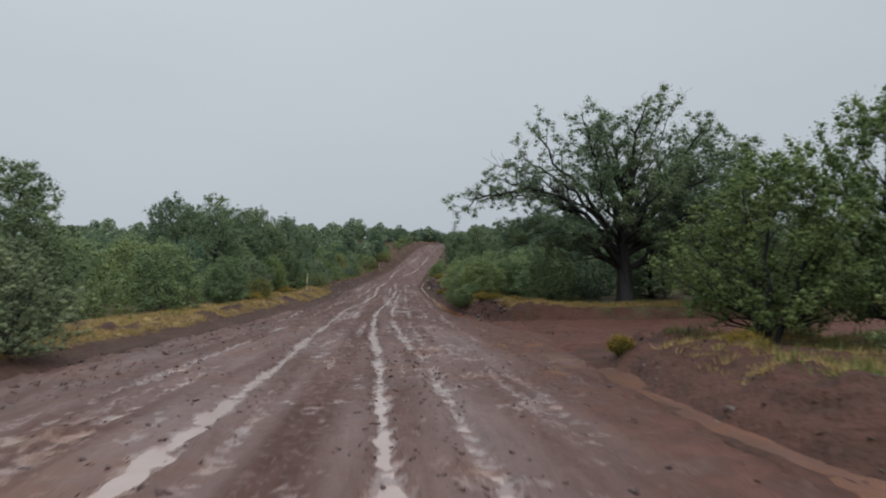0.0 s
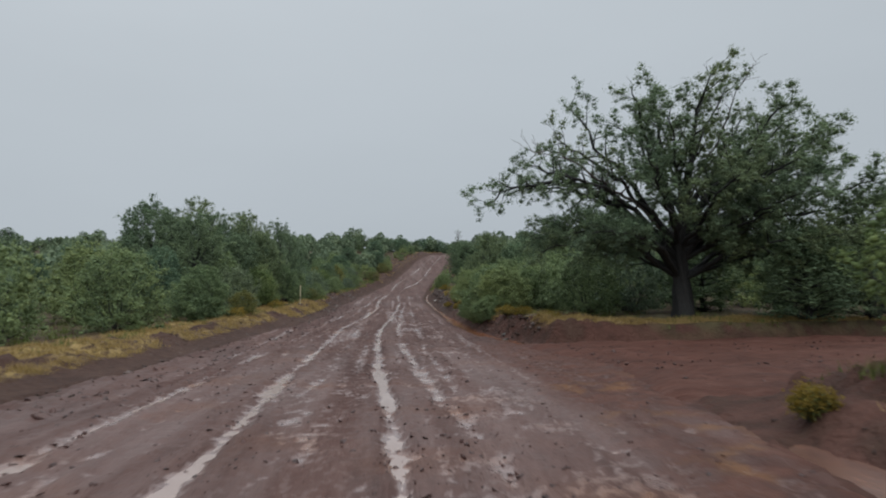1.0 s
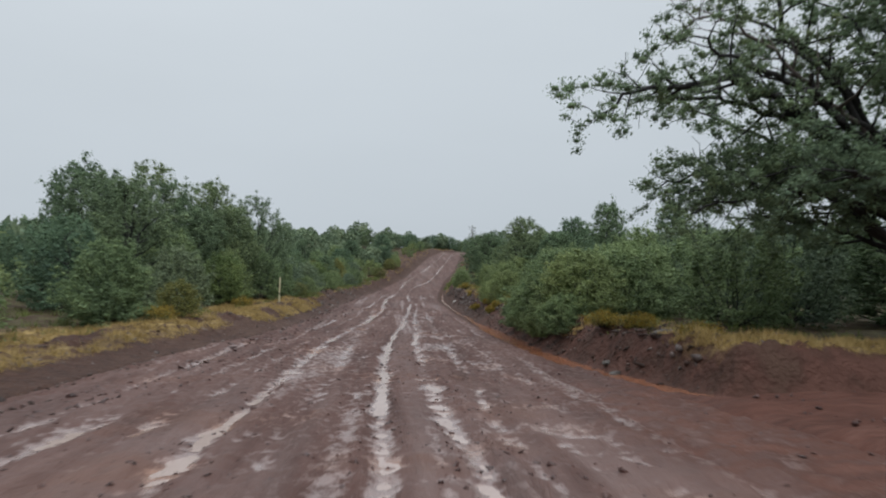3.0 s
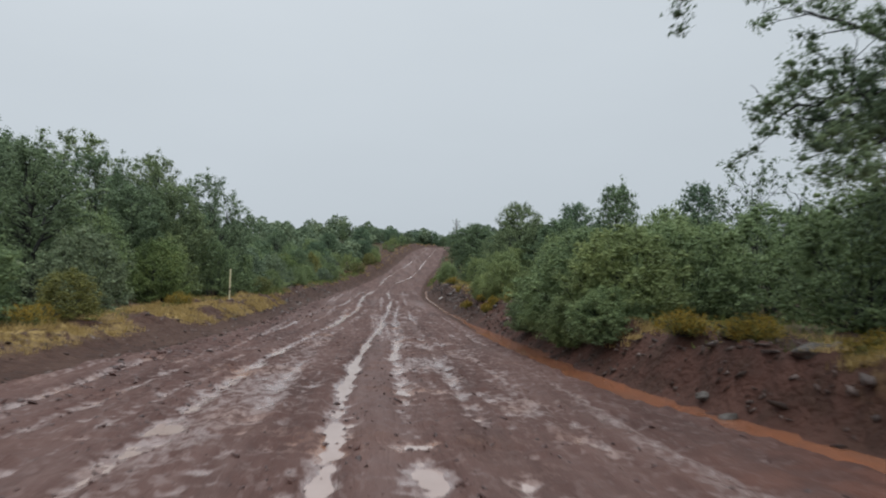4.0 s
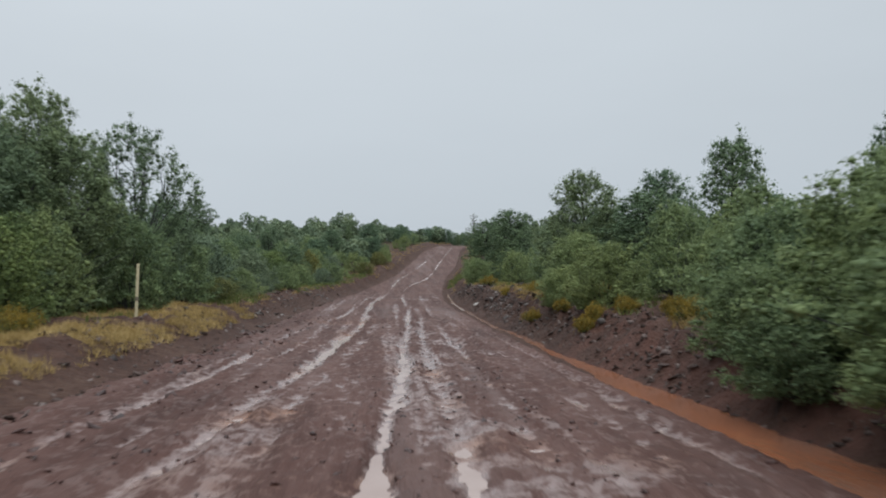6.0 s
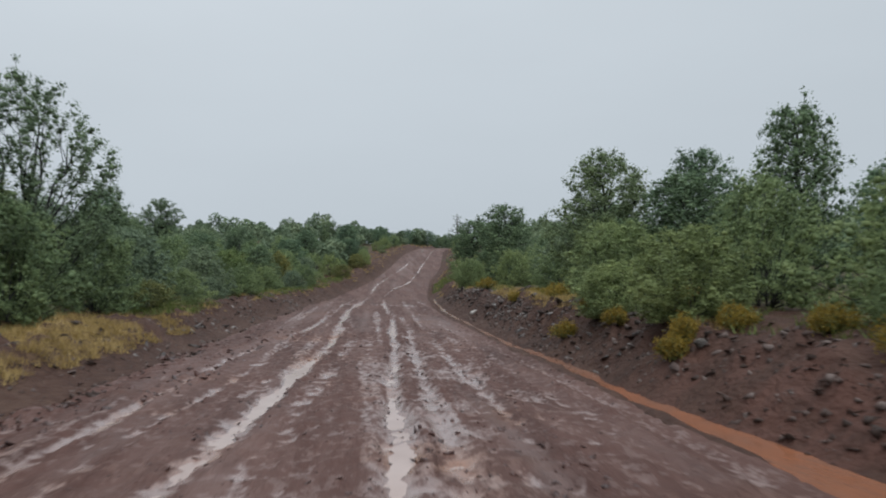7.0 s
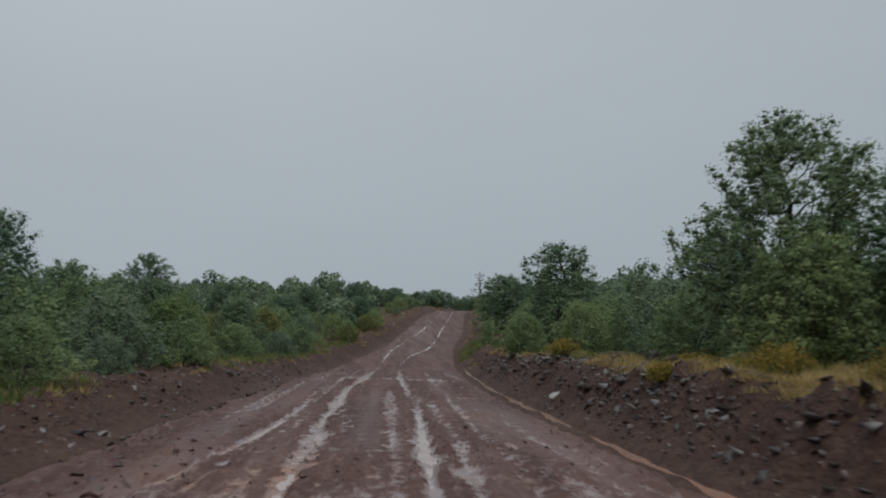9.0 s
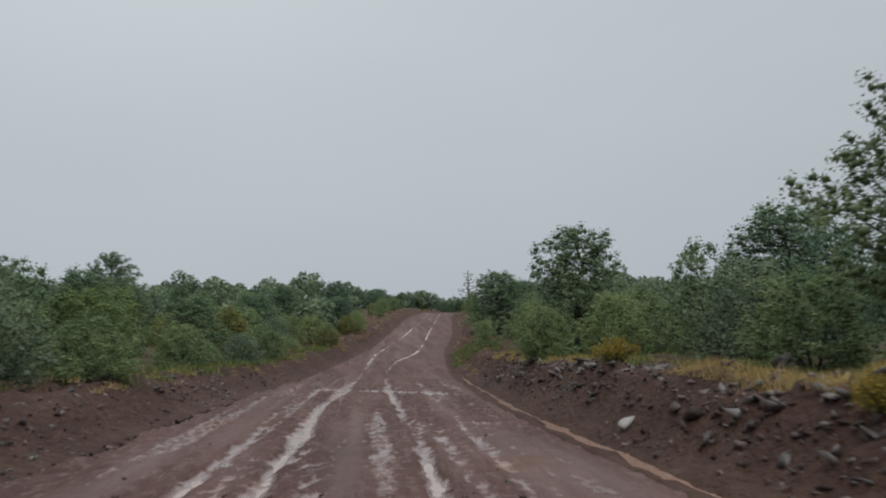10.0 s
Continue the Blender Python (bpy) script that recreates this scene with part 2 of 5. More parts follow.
BARK = material("dark_wet_bark", [(0.0085, 0.0090, 0.0090), (0.0165, 0.0165, 0.0162), (0.036, 0.035, 0.033)], 2.0, 0.75, 20.0, bump=1.0, bump_scale=26, stretch=(1, 1, 0.25))
DEADWOOD = material("bare_grey_wood", [(0.055, 0.046, 0.040), (0.125, 0.108, 0.096)], 2.0, 0.85, 18.0, bump=0.6, stretch=(1, 1, 0.3))
JUNIPER = leafy("juniper_leaf", [(0.099, 0.139, 0.087), (0.157, 0.215, 0.121), (0.226, 0.296, 0.154)], 0.35, 0.65, 0.6)
DARKJUN = leafy("dark_evergreen_leaf", [(0.079, 0.123, 0.082), (0.129, 0.194, 0.116), (0.185, 0.263, 0.144)], 0.33, 0.65, 0.6)
OAK = leafy("oak_leaf", [(0.122, 0.170, 0.089), (0.190, 0.254, 0.118), (0.280, 0.345, 0.152)], 0.38, 0.6, 0.6)
YOUNGJUN = leafy("young_juniper_leaf", [(0.064, 0.099, 0.041), (0.138, 0.193, 0.07), (0.225, 0.283, 0.101)], 0.3, 0.65, 0.4)
SAGE = leafy("grey_green_leaf", [(0.112, 0.154, 0.105), (0.166, 0.219, 0.139), (0.231, 0.29, 0.173)], 0.35, 0.7, 0.5)
OLIVE = leafy("yellow_green_leaf", [(0.092, 0.105, 0.036), (0.17, 0.184, 0.063), (0.262, 0.255, 0.092)], 0.3, 0.6, 0.5)
GRASS = leafy("dry_yellow_grass", [(0.224, 0.161, 0.061), (0.342, 0.247, 0.097), (0.46, 0.351, 0.16)], 0.4, 0.6, scale=0.9)
WEED = leafy("green_weed", [(0.050, 0.075, 0.020), (0.110, 0.140, 0.036), (0.180, 0.195, 0.060)], 0.3, 0.55)
FLOWER = leafy("yellow_flower_heads", [(0.165, 0.118, 0.024), (0.265, 0.188, 0.034), (0.36, 0.265, 0.055)], 0.4, 0.6)
POSTMAT = material("weathered_cream_fibreglass", [(0.42, 0.38, 0.24), (0.56, 0.51, 0.34)], 3.0, 0.5, 12.0)
BANDMAT = material("dull_brown_decal", [(0.10, 0.085, 0.06), (0.17, 0.15, 0.11)], 8.0, 0.5, 30.0)


# ---- the lie of the land ----
def smooth_line(ys, vs, width):
    """A function of y through the given values, rounded off over the given width."""
    grid = np.arange(-60, 420, 0.5)
    kernel = np.exp(-0.5 * (np.arange(-60, 61) * 0.5 / width) ** 2)
    padded = np.interp(np.arange(-90, 450, 0.5), ys, vs)
    table = np.convolve(padded, kernel / kernel.sum(), "same")[60:-60]
    return lambda y: np.interp(y, grid, table)


road_z = smooth_line([-30, 0, 14, 22, 31, 42, 55, 65, 72, 78, 88, 100, 114, 130, 152, 165, 400],
                     [0.3, 0.3, 0.2, 0.06, 0.06, 0.16, 0.36, 0.65, 0.92, 1.08, 1.4, 2.4, 3.9, 6.2, 9.1, 9.5, 9.6], 2.5)
left_edge = smooth_line([-30, 20, 34, 40, 50, 64, 78, 90, 103, 118, 143, 155, 165, 175, 185, 400],
                        [-5.6, -5.6, -5.2, -4.3, -3.95, -3.9, -3.0, -2.1, 0.1, 2.3, 6.1, 9.5, 16.0, 26.0, 45.0, 900.0], 3.0)
right_edge = smooth_line([-30, 10, 15, 20, 27, 32, 42, 55, 72, 82, 90, 104, 119, 147, 156, 165, 175, 185, 400],
                         [3.0, 3.3, 4.3, 5.3, 4.1, 3.15, 3.05, 3.15, 3.3, 4.0, 4.6, 6.1, 8.7, 12.2, 15.6, 23.0, 35.0, 57.0, 950.0], 1.5)
left_bank = smooth_line([-30, 8, 22, 34, 44, 60, 100, 400], [0.12, 0.12, 0.2, 0.3, 0.42, 0.6, 0.6, 0.5], 3.0)
right_bank = smooth_line([-30, 8, 14, 27, 32, 45, 58, 75, 100, 400], [0.22, 0.25, 0.25, 0.55, 0.6, 0.6, 0.85, 0.8, 0.6, 0.5], 2.0)


def step(a, b, x):
    t = np.clip((x - a) / (b - a), 0, 1)
    return t * t * (3 - 2 * t)


def lattice(i, j, seed):
    h = (i.astype(np.int64) * 374761393 + j.astype(np.int64) * 668265263 + seed * 974634777) & 0x7FFFFFFF
    h = ((h ^ (h >> 13)) * 1274126177) & 0x7FFFFFFF
    return ((h ^ (h >> 16)) & 0xFFFF) / 65535.0


def rough(x, y, seed=0, octaves=3):
    """Smooth value noise, about -1 to 1, with a cell of one unit."""
    total, size, norm = 0.0, 1.0, 0.0
    for o in range(octaves):
        u, v = np.asarray(x) * 2.0**o + 17.3 * o, np.asarray(y) * 2.0**o - 9.1 * o
        i, j = np.floor(u), np.floor(v)
        f, g = u - i, v - j
        f, g = f * f * (3 - 2 * f), g * g * (3 - 2 * g)
        a = lattice(i, j, seed + o) * (1 - f) + lattice(i + 1, j, seed + o) * f
        b = lattice(i, j + 1, seed + o) * (1 - f) + lattice(i + 1, j + 1, seed + o) * f
        total, norm, size = total + size * (2 * (a * (1 - g) + b * g) - 1), norm + size, size * 0.5
    return total / norm


def track_half(x):
    """Half the dirt track's width: wide at its mouth, narrow and uneven further on."""
    return 5.7 - 3.4 * step(16, 31, x) + 0.14 * rough(x * 0.7, x * 0, 224, 2)


def side_road(x, y):
    """1 on the dirt track that leaves to the right, 0 off it."""
    c, half = 20.9 + 0.06 * (x - 4), track_half(x)
    return (1 - step(half + 0.1, half + 0.75, np.abs(y - c))) * step(2.0, 4.0, x) * (1 - step(30, 38, x))


def land(x, y):
    """Height of the ground."""
    x, y = np.asarray(x, float), np.asarray(y, float)
    z, right, left = road_z(y), x - right_edge(y), left_edge(y) - x
    track = side_road(x, y)
    wet_side = step(25.6, 27.6, y) + (1 - step(12, 15, y))
    nose = step(25.5, 27, y) * step(36, 32, y)
    bank = step(0.42 + 0.1 * nose, 1.6 - 0.5 * nose, right) * right_bank(y) * (1 - track)
    bank = bank + step(-0.1, 1.1, left) * left_bank(y)
    bank = bank + 0.035 * np.clip(np.maximum(right, left) - 2.5, 0, 30) * step(30, 60, y)
    bank = bank + 0.2 * np.exp(-(((x - 4.5) / 0.45) ** 2) - ((y - 12.8) / 1.0) ** 2)
    off = step(0.1, 1.2, np.maximum(right, left))
    lumps = 0.13 * rough(x * 1.1, y * 1.1, 3) + 0.14 * rough(x * 2.6, y * 2.6, 8, 2) * (1 - step(3, 6, np.maximum(right, left)))
    ditch = -0.17 * np.exp(-((right - 0.2 - 0.10 * rough(y * 0.45, y * 0, 205, 2) - 0.06 * rough(y * 1.9, x * 0.8, 206, 2)) / (0.27 - 0.09 * step(46, 54, y) + 0.10 * rough(y * 1.3, y * 0, 215, 2) + 0.44 * step(46, 39, y) * (0.7 * step(26, 28, y) + 0.3 * step(30, 35, y)) + 0.22 * step(13, 8, y) * (0.5 + rough(y * 0.6, y * 0, 218, 2)))) ** 2) * np.clip(wet_side, 0, 1) * (1 - step(95, 110, y))
    # broken earth and half-buried stones on the cut banks
    face = step(0.35, 0.9, right) * step(3.2, 1.8, right) * (1 - track) + step(-0.2, 0.5, left) * step(2.6, 1.4, left)
    lumps = lumps + face * (0.15 * np.abs(rough(x * 2.9, y * 2.9, 31, 2)) + 0.14 * np.clip(rough(x * 5.5, y * 5.5, 35, 1) - 0.15, 0, 1))
    z = z + bank + ditch + 0.055 * rough(x * 5.0, y * 3.0, 219, 2) * np.exp(-((right - 0.25) / 0.4) ** 2) + 0.07 * rough(x * 6.0, y * 1.6, 221, 2) * np.exp(-((right - 0.25) / 0.4) ** 2) * step(15, 12, y) + off * (1 - 0.75 * track) * lumps + track * (0.02 + 0.05 * rough(x * 0.9, y * 2.2, 21))
    return z


# Wheel tracks: the line that each keeps, its depth and half width, and how far up the road it is cut
RUTS = []
RUTS.append((smooth_line([0, 13, 20, 33, 38, 46, 50, 56, 68, 75, 89, 100, 109, 119, 133, 150, 165], [-1.75, -1.8, -2.0, -2.1, -1.9, -1.4, -1.15, -0.87, -0.9, -0.5, 0.25, 0.96, 2.3, 4.2, 6.8, 9.3, 14], 1.2), 0.054, 0.16, 400))
RUTS.append((smooth_line([0, 13, 21, 33, 38, 43, 49, 55, 66, 77, 89, 96, 103, 120, 133, 150, 165], [0.1, -0.1, -0.4, -0.45, -0.3, 0.04, 0.25, 0.55, 0.92, 0.9, 1.37, 2.15, 4.0, 6.4, 8.4, 10.9, 16], 1.2), 0.066, 0.13, 400))
RUTS.append((smooth_line([0, 13, 20, 30, 38, 48, 60], [0.95, 0.65, 0.47, 0.22, 0.42, 0.62, 1.2], 1.5), 0.042, 0.16, 66))
RUTS.append((smooth_line([0, 25, 30, 40, 49, 58, 79, 95], [0.7, 0.9, 1.0, 1.15, 1.33, 1.55, 2.1, 2.8], 2), 0.024, 0.13, 84))
RUTS.append((smooth_line([0, 10, 17, 30, 40, 45, 54, 58, 66, 78, 90], [-3.2, -3.3, -3.4, -3.3, -3.0, -2.76, -2.65, -2.0, -1.45, -1.2, -0.3], 1.5), 0.034, 0.12, 88))
RUTS.append((smooth_line([0, 10, 27, 58, 70, 80], [-4.2, -4.1, -4.0, -3.8, -3.2, -2.6], 2), 0.027, 0.11, 86))
RUTS.append((smooth_line([0, 20, 40, 50, 56, 73, 80], [-1.1, -1.35, -1.3, -0.62, -0.5, -0.85, 0.3], 2), 0.012, 0.15, 78))
RUTS.append((smooth_line([0, 20, 40, 60, 80], [2.0, 1.8, 2.0, 2.4, 2.9], 2), 0.016, 0.14, 80))
RUTS.append((smooth_line([0, 20, 36, 60, 80], [-2.7, -2.75, -2.55, -1.7, -1.5], 2), 0.022, 0.10, 74))
RUTS.append((smooth_line([0, 20, 40, 60], [-4.8, -4.7, -4.4, -3.2], 2), 0.022, 0.10, 64))
RUTS.append((smooth_line([0, 20, 40, 60], [3.2, 2.5, 2.5, 2.8], 2), 0.012, 0.12, 60))


def road_height(x, y):
    """The muddy road surface, with ruts, washboard and clods, and the level to which rain stands in it."""
    left, right = left_edge(y), np.minimum(right_edge(y), 3.15 + np.clip(y - 60, 0, 400))
    s, half = x - 0.5 * (left + right), 0.5 * (right - left)
    base = road_z(y) - 0.05 * np.clip(s / half, -1, 1) ** 2
    z = base.copy()
    for k, (line, deep, wide, end) in enumerate(RUTS):
        wander = 0.05 * rough(y * 0.35, y * 0 + k, 60 + k, 2)
        keep = step(end + 3, end - 3, y)
        wide = wide * (0.86 + 0.6 * rough(y * 1.1, y * 0 + k, 80 + k, 3)) * (1 + 0.004 * np.clip(y - 60, 0, 60))
        d = (x - line(y) - wander) / wide
        strength = np.clip(0.92 + 0.5 * rough(y * 0.22, y * 0 + 3 * k, 90 + k, 3), 0.3, 1.15)
        deep = deep * (1 + (0.45 if k in (0, 4, 8) else 0.1) * step(42, 50, y)) * (1 - 0.38 * step(78, 90, y))
        z = z - keep * deep * strength * np.exp(-d * d) + keep * 0.020 * np.exp(-((np.abs(d) - 1.8) / 0.5) ** 2)
    # a crossing rut where the tracks swing over
    z = z - 0.060 * np.exp(-((y - 77.0 + 0.75 * x) / 0.55) ** 2) * step(-1.6, -0.8, x) * step(3.2, 2.2, x)
    # shallow slop, cross ripples on the driven side, and lumps
    ripple = step(-0.6, 0.4, x) * step(0.0, 0.35, rough(x * 0.4, y * 0.13, 125, 2) + 0.25)
    z = z + 0.020 * rough(x * 0.9, y * 0.3, 120) + (0.003 + 0.013 * ripple) * rough(x * 1.6, y * 4.2 + 0.7 * rough(x * 0.9, y * 0.9, 133, 2), 130, 3) + 0.020 * rough(x * 5, y * 3, 140, 3) + 0.017 * rough(x * 13, y * 10, 145, 1)
    z = z + 0.040 * np.clip(rough(x * 5.0, y * 4.0, 150, 2) - 0.22, 0, 1) * (0.35 + 0.65 * step(-1.6, -2.6, x))
    # small bars across the tracks, left by tyre lugs
    z = z + (0.004 + 0.011 * ripple) * rough(x * 2.4, y * 7.0, 148, 1) + 0.019 * rough(x * 8.0, y * 6.0, 149, 2)
    # ridges drawn out along the wheel tracks
    z = z + (0.022 - 0.012 * ripple) * rough(x * 4.5, y * 0.45 + 0.3 * rough(x * 0.7, y * 0.4, 151, 2), 152, 2)
    # churned shoulder on the left
    z = z + 0.07 * step(1.9, 0.3, x - left) * (0.4 + rough(x * 2.3, y * 1.4, 170, 3))
    level = base - 0.045 + 0.010 * rough(x * 0.35, y * 0.10, 160, 2)
    return z, level


def sheet(name, xs, ys_grid, z, mat, smooth=True):
    """A grid mesh from 2D arrays of x, y, z."""
    rows, cols = z.shape
    co = np.stack([xs, ys_grid, z], -1).reshape(-1, 3)
    idx = np.arange(rows * cols).reshape(rows, cols)
    quads = np.stack([idx[:-1, :-1], idx[:-1, 1:], idx[1:, 1:], idx[1:, :-1]], -1).reshape(-1, 4)
    return mesh_object(name, co, quads, mat, smooth)


def raw_mesh(name, co, faces, mat, smooth=False):
    """A mesh from numpy arrays of places and of faces with equal corner counts."""
    me = bpy.data.meshes.new(name)
    n, k = faces.shape
    me.vertices.add(len(co))
    me.vertices.foreach_set("co", np.asarray(co, np.float32).ravel())
    me.loops.add(n * k)
    me.loops.foreach_set("vertex_index", faces.astype(np.int32).ravel())
    me.polygons.add(n)
    me.polygons.foreach_set("loop_start", np.arange(0, n * k, k, dtype=np.int32))
    me.polygons.foreach_set("loop_total", np.full(n, k, np.int32))
    me.update(calc_edges=True)
    if smooth:
        me.polygons.foreach_set("use_smooth", np.ones(n, bool))
    me.materials.append(mat)
    return me


def mesh_object(name, co, faces, mat, smooth=False, parent=None):
    ob = new(name, raw_mesh(name, co, faces, mat, smooth))
    ob.parent = parent
    return ob


def graded(a, b, fine, far, growth):
    """Coordinates: even from a to b, then wider and wider out to far on both sides."""
    mid = np.arange(a, b + fine / 2, fine)
    out, d = [], fine
    while sum(out) < far:
        d *= growth
        out.append(d)
    out = np.cumsum(out)
    return np.concatenate([(a - out)[::-1], mid, b + out])


# ground: one sheet out to the horizon, kept below the road's own surface
gx = graded(-8, 9.5, 0.115, 2600, 1.17)
gy = graded(-6, 62, 0.15, 2600, 1.17)
gy = np.concatenate([gy[gy <= 62], np.arange(62.25, 116, 0.25), gy[gy > 62.5] + 54])
GX, GY = np.meshgrid(gx, gy)
GZ = land(GX, GY)
inside = np.minimum(GX - left_edge(GY), right_edge(GY) - GX)
GZ = GZ - 0.35 * step(0.12, 0.6, inside) * (GY < 181) * (GY > -8.5) - 0.2 * step(0.5, 0.9, side_road(GX, GY)) * step(-0.7, -0.2, GX - right_edge(GY))
ground = sheet("ground", GX, GY, GZ, SOIL)
out_l, out_r = left_edge(GY) - GX, GX - right_edge(GY)
straw = step(0.45, 1.0, out_l) * step(4.8, 2.6, out_l) * step(4, 10, GY) * step(58, 53, GY) * step(-0.35, 0.1, rough(GX * 0.6, GY * 0.45, 300, 2))
straw = straw + step(1.4, 1.9, out_r) * step(4.4, 3.0, out_r) * step(54, 60, GY) * step(90, 80, GY) * step(-0.2, 0.2, rough(GX * 0.6, GY * 0.45, 300, 2))
straw = straw + step(27.35, 27.6, GY - 0.06 * (GX - 4)) * step(29.2, 28.5, GY - 0.06 * (GX - 4)) * step(0.8, 1.2, out_r) * step(30, 26, GX)
leaf_litter = step(3.0, 5.5, np.maximum(out_l, out_r)) * (1 - side_road(GX, GY))
red_earth = step(16.5, 14.0, GY) * step(-0.6, -0.1, out_r) * step(5.0, 2.5, out_r) + step(26.0, 26.6, GY) * step(28.2, 27.5, GY - 0.06 * (GX - 4)) * step(3.6, 4.4, GX) * step(32, 28, GX)
red_earth = red_earth + 0.6 * step(26, 30, GY) * step(52, 44, GY) * step(-0.2, 0.2, out_r) * step(2.0, 0.8, out_r)
for title, field in (("straw", np.clip(straw, 0, 1)), ("litter", leaf_litter), ("redearth", np.clip(1.5 * red_earth, 0, 1))):
    layer = ground.data.attributes.new(title, "FLOAT", "POINT")
    layer.data.foreach_set("value", field.astype(np.float32).ravel())
tagged(ground, "uneven red soil with litter, low banks and a ditch", "ground", kind="structure")

# road: wet red mud, cut by wheel tracks
ry = np.concatenate([np.arange(-9, 62, 0.075), np.arange(62, 95, 0.16), np.arange(95, 182, 0.5)])
U, RY = np.meshgrid(np.linspace(0, 1, 157), ry)
le, ri = left_edge(RY), right_edge(RY)
RX = le - 0.25 + (ri - le + 0.4) * U
RZ, LEVEL = road_height(RX, RY)
edge = np.minimum(RX - le, ri - RX + 0.05 * rough(RY * 0.7, RY * 0, 280, 2) + 0.03 * rough(RY * 2.6, RX * 2, 285, 2))
RZ = RZ - 0.30 * step(0.35, -0.3, edge) * (ri - RX > 1) - 0.16 * step(0.25, -0.15, edge) * (ri - RX <= 1) * (1 - 0.8 * side_road(RX + 0.6, RY))
road = sheet("road", RX, RY, RZ, MUD)
# silt and rain film: in and beside the ruts, and in streaks drawn out by wheels
film = step(-0.004, 0.028, LEVEL + 0.028 - RZ + 0.018 * rough(RX * 3.5, RY * 0.22, 260, 3) + 0.012 * rough(RX * 9, RY * 3, 265, 2))
band = step(-2.0, -1.75, RX) * step(-0.95, -1.25, RX) * step(-0.35, 0.2, rough(RX * 1.6, RY * 0.25, 272, 3)) * step(12, 18, RY) * step(44, 40, RY)
patches = step(0.15, 0.4, RX) * step(2.6, 1.2, RX) * step(0.0, 0.4, rough(RX * 1.3, RY * 1.3 + 0.5 * rough(RX, RY * 0.5, 277, 2), 274, 3) - 0.02)
thin = step(0.28, 0.5, rough(RX * 3.0, RY * 0.09, 270, 3))
film = np.clip(film + 0.40 * band + 0.50 * patches * step(62, 50, RY) + 0.46 * thin, 0, 1) * step(0.1, 0.9, edge) * (0.22 + 0.78 * step(90, 72, RY))
# smooth damp mud on the first stretch, and in drawn-out bands further on
streak = rough(RX * 3.6, RY * 0.16 + 0.2 * rough(RX, RY * 0.3, 286, 2), 287, 3)
damp = step(34, 16, RY) * (0.20 + 0.12 * rough(RX * 1.3, RY * 0.12, 281, 3) + 0.30 * streak) + step(20, 40, RY) * (0.17 * step(0.0, 0.5, rough(RX * 1.6, RY * 0.08, 283, 3)) + 0.16 * streak)
damp = np.clip(damp, 0, 1) * step(0.1, 0.6, edge) * step(-1.05, -1.3, -np.abs(RX + 0.75) - 0.9)
# red soil dragged on to the road from the side track, and washed down its right edge
mouth = step(12.5, 15.5, RY) * step(29.0, 26.5, RY)
redsoil = mouth * step(1.6, 3.6, RX + 0.5 * rough(RX * 0.8, RY * 0.6, 291, 3)) + 0.8 * step(14, 10, RY) * step(1.9, 0.6, ri - RX + 0.5 * rough(RX, RY * 0.5, 293, 2))
film, damp = film * (1 - 0.7 * np.clip(redsoil, 0, 1)), damp * (1 - 0.8 * np.clip(redsoil, 0, 1))
ochre = step(2.0, 2.6, RX) * step(8.5, 10.5, RY) * step(19.5, 17.0, RY) * step(0.12, 0.4, rough(RX * 1.5, RY * 0.9, 295, 3)) * step(0.05, 0.3, edge)
for title, field in (("film", film), ("damp", damp), ("ochre", 0.55 * ochre), ("redsoil", np.clip(1.6 * redsoil, 0, 1))):
    layer = road.data.attributes.new(title, "FLOAT", "POINT")
    layer.data.foreach_set("value", field.astype(np.float32).ravel())
tagged(road, "wet red mud road with wheel ruts and washboard", "road", kind="structure")

pool = LEVEL - 0.016 * step(40, 50, RY) * step(86, 78, RY) - 0.5 * step(0.5, 0.1, edge)
wet = sheet("standing_water", RX[::2, ::3], RY[::2, ::3], pool[::2, ::3], PUDDLE)
tagged(wet, "thin milky rain water lying in the wheel ruts", "puddle", kind="structure")

# the side track: redder bare soil with ridges left by tyres
V, TX = np.meshgrid(np.linspace(-1, 1, 70), np.arange(3.0, 33, 0.2))
TY = 20.9 + 0.06 * (TX - 4) + V * (track_half(TX) + 0.2)
TZ = land(TX, TY) + 0.11 * rough(TX * 0.28, TY * 1.9, 230, 3) + 0.016 * rough(TX * 5, TY * 5, 240, 2) - 0.12 * step(0.93, 1.0, np.abs(V)) + 0.012
TZ = TZ + 0.16 * np.exp(-((TY - 17.0 - 0.1 * TX) / 0.35) ** 2) * (0.6 + 0.6 * rough(TX * 1.5, TY * 1.5, 250, 2)) * step(3.4, 4.2, TX) * step(9, 7, TX)
TZ = TZ - 0.3 * step(-0.25, -1.0, TX - right_edge(TY))
tagged(sheet("dirt_track", TX, TY, TZ, TRACK), "bare red dirt track turning off the road", "dirt track", kind="structure")

# silty stream in the ditch on the right, once before and once beyond the side track
for y0, y1, water, label in ((-8, 13.5, RILL, "brown silty"), (26.2, 86, STREAM, "orange and brown silty")):
    sy = np.arange(y0, y1, 0.12)
    V, SY = np.meshgrid(np.linspace(-1, 1, 21), sy)
    SX = right_edge(SY) + 0.2 + 0.10 * rough(SY * 0.45, SY * 0, 205, 2) + V * 0.85
    SZ = road_z(SY) - 0.120 + 0.018 * rough(SY * 0.35, SY * 0, 210, 2)
    stream = sheet("ditch_water", SX, SY, SZ, water)
    tagged(stream, f"shallow {label} water running in the roadside ditch", "water", kind="structure")


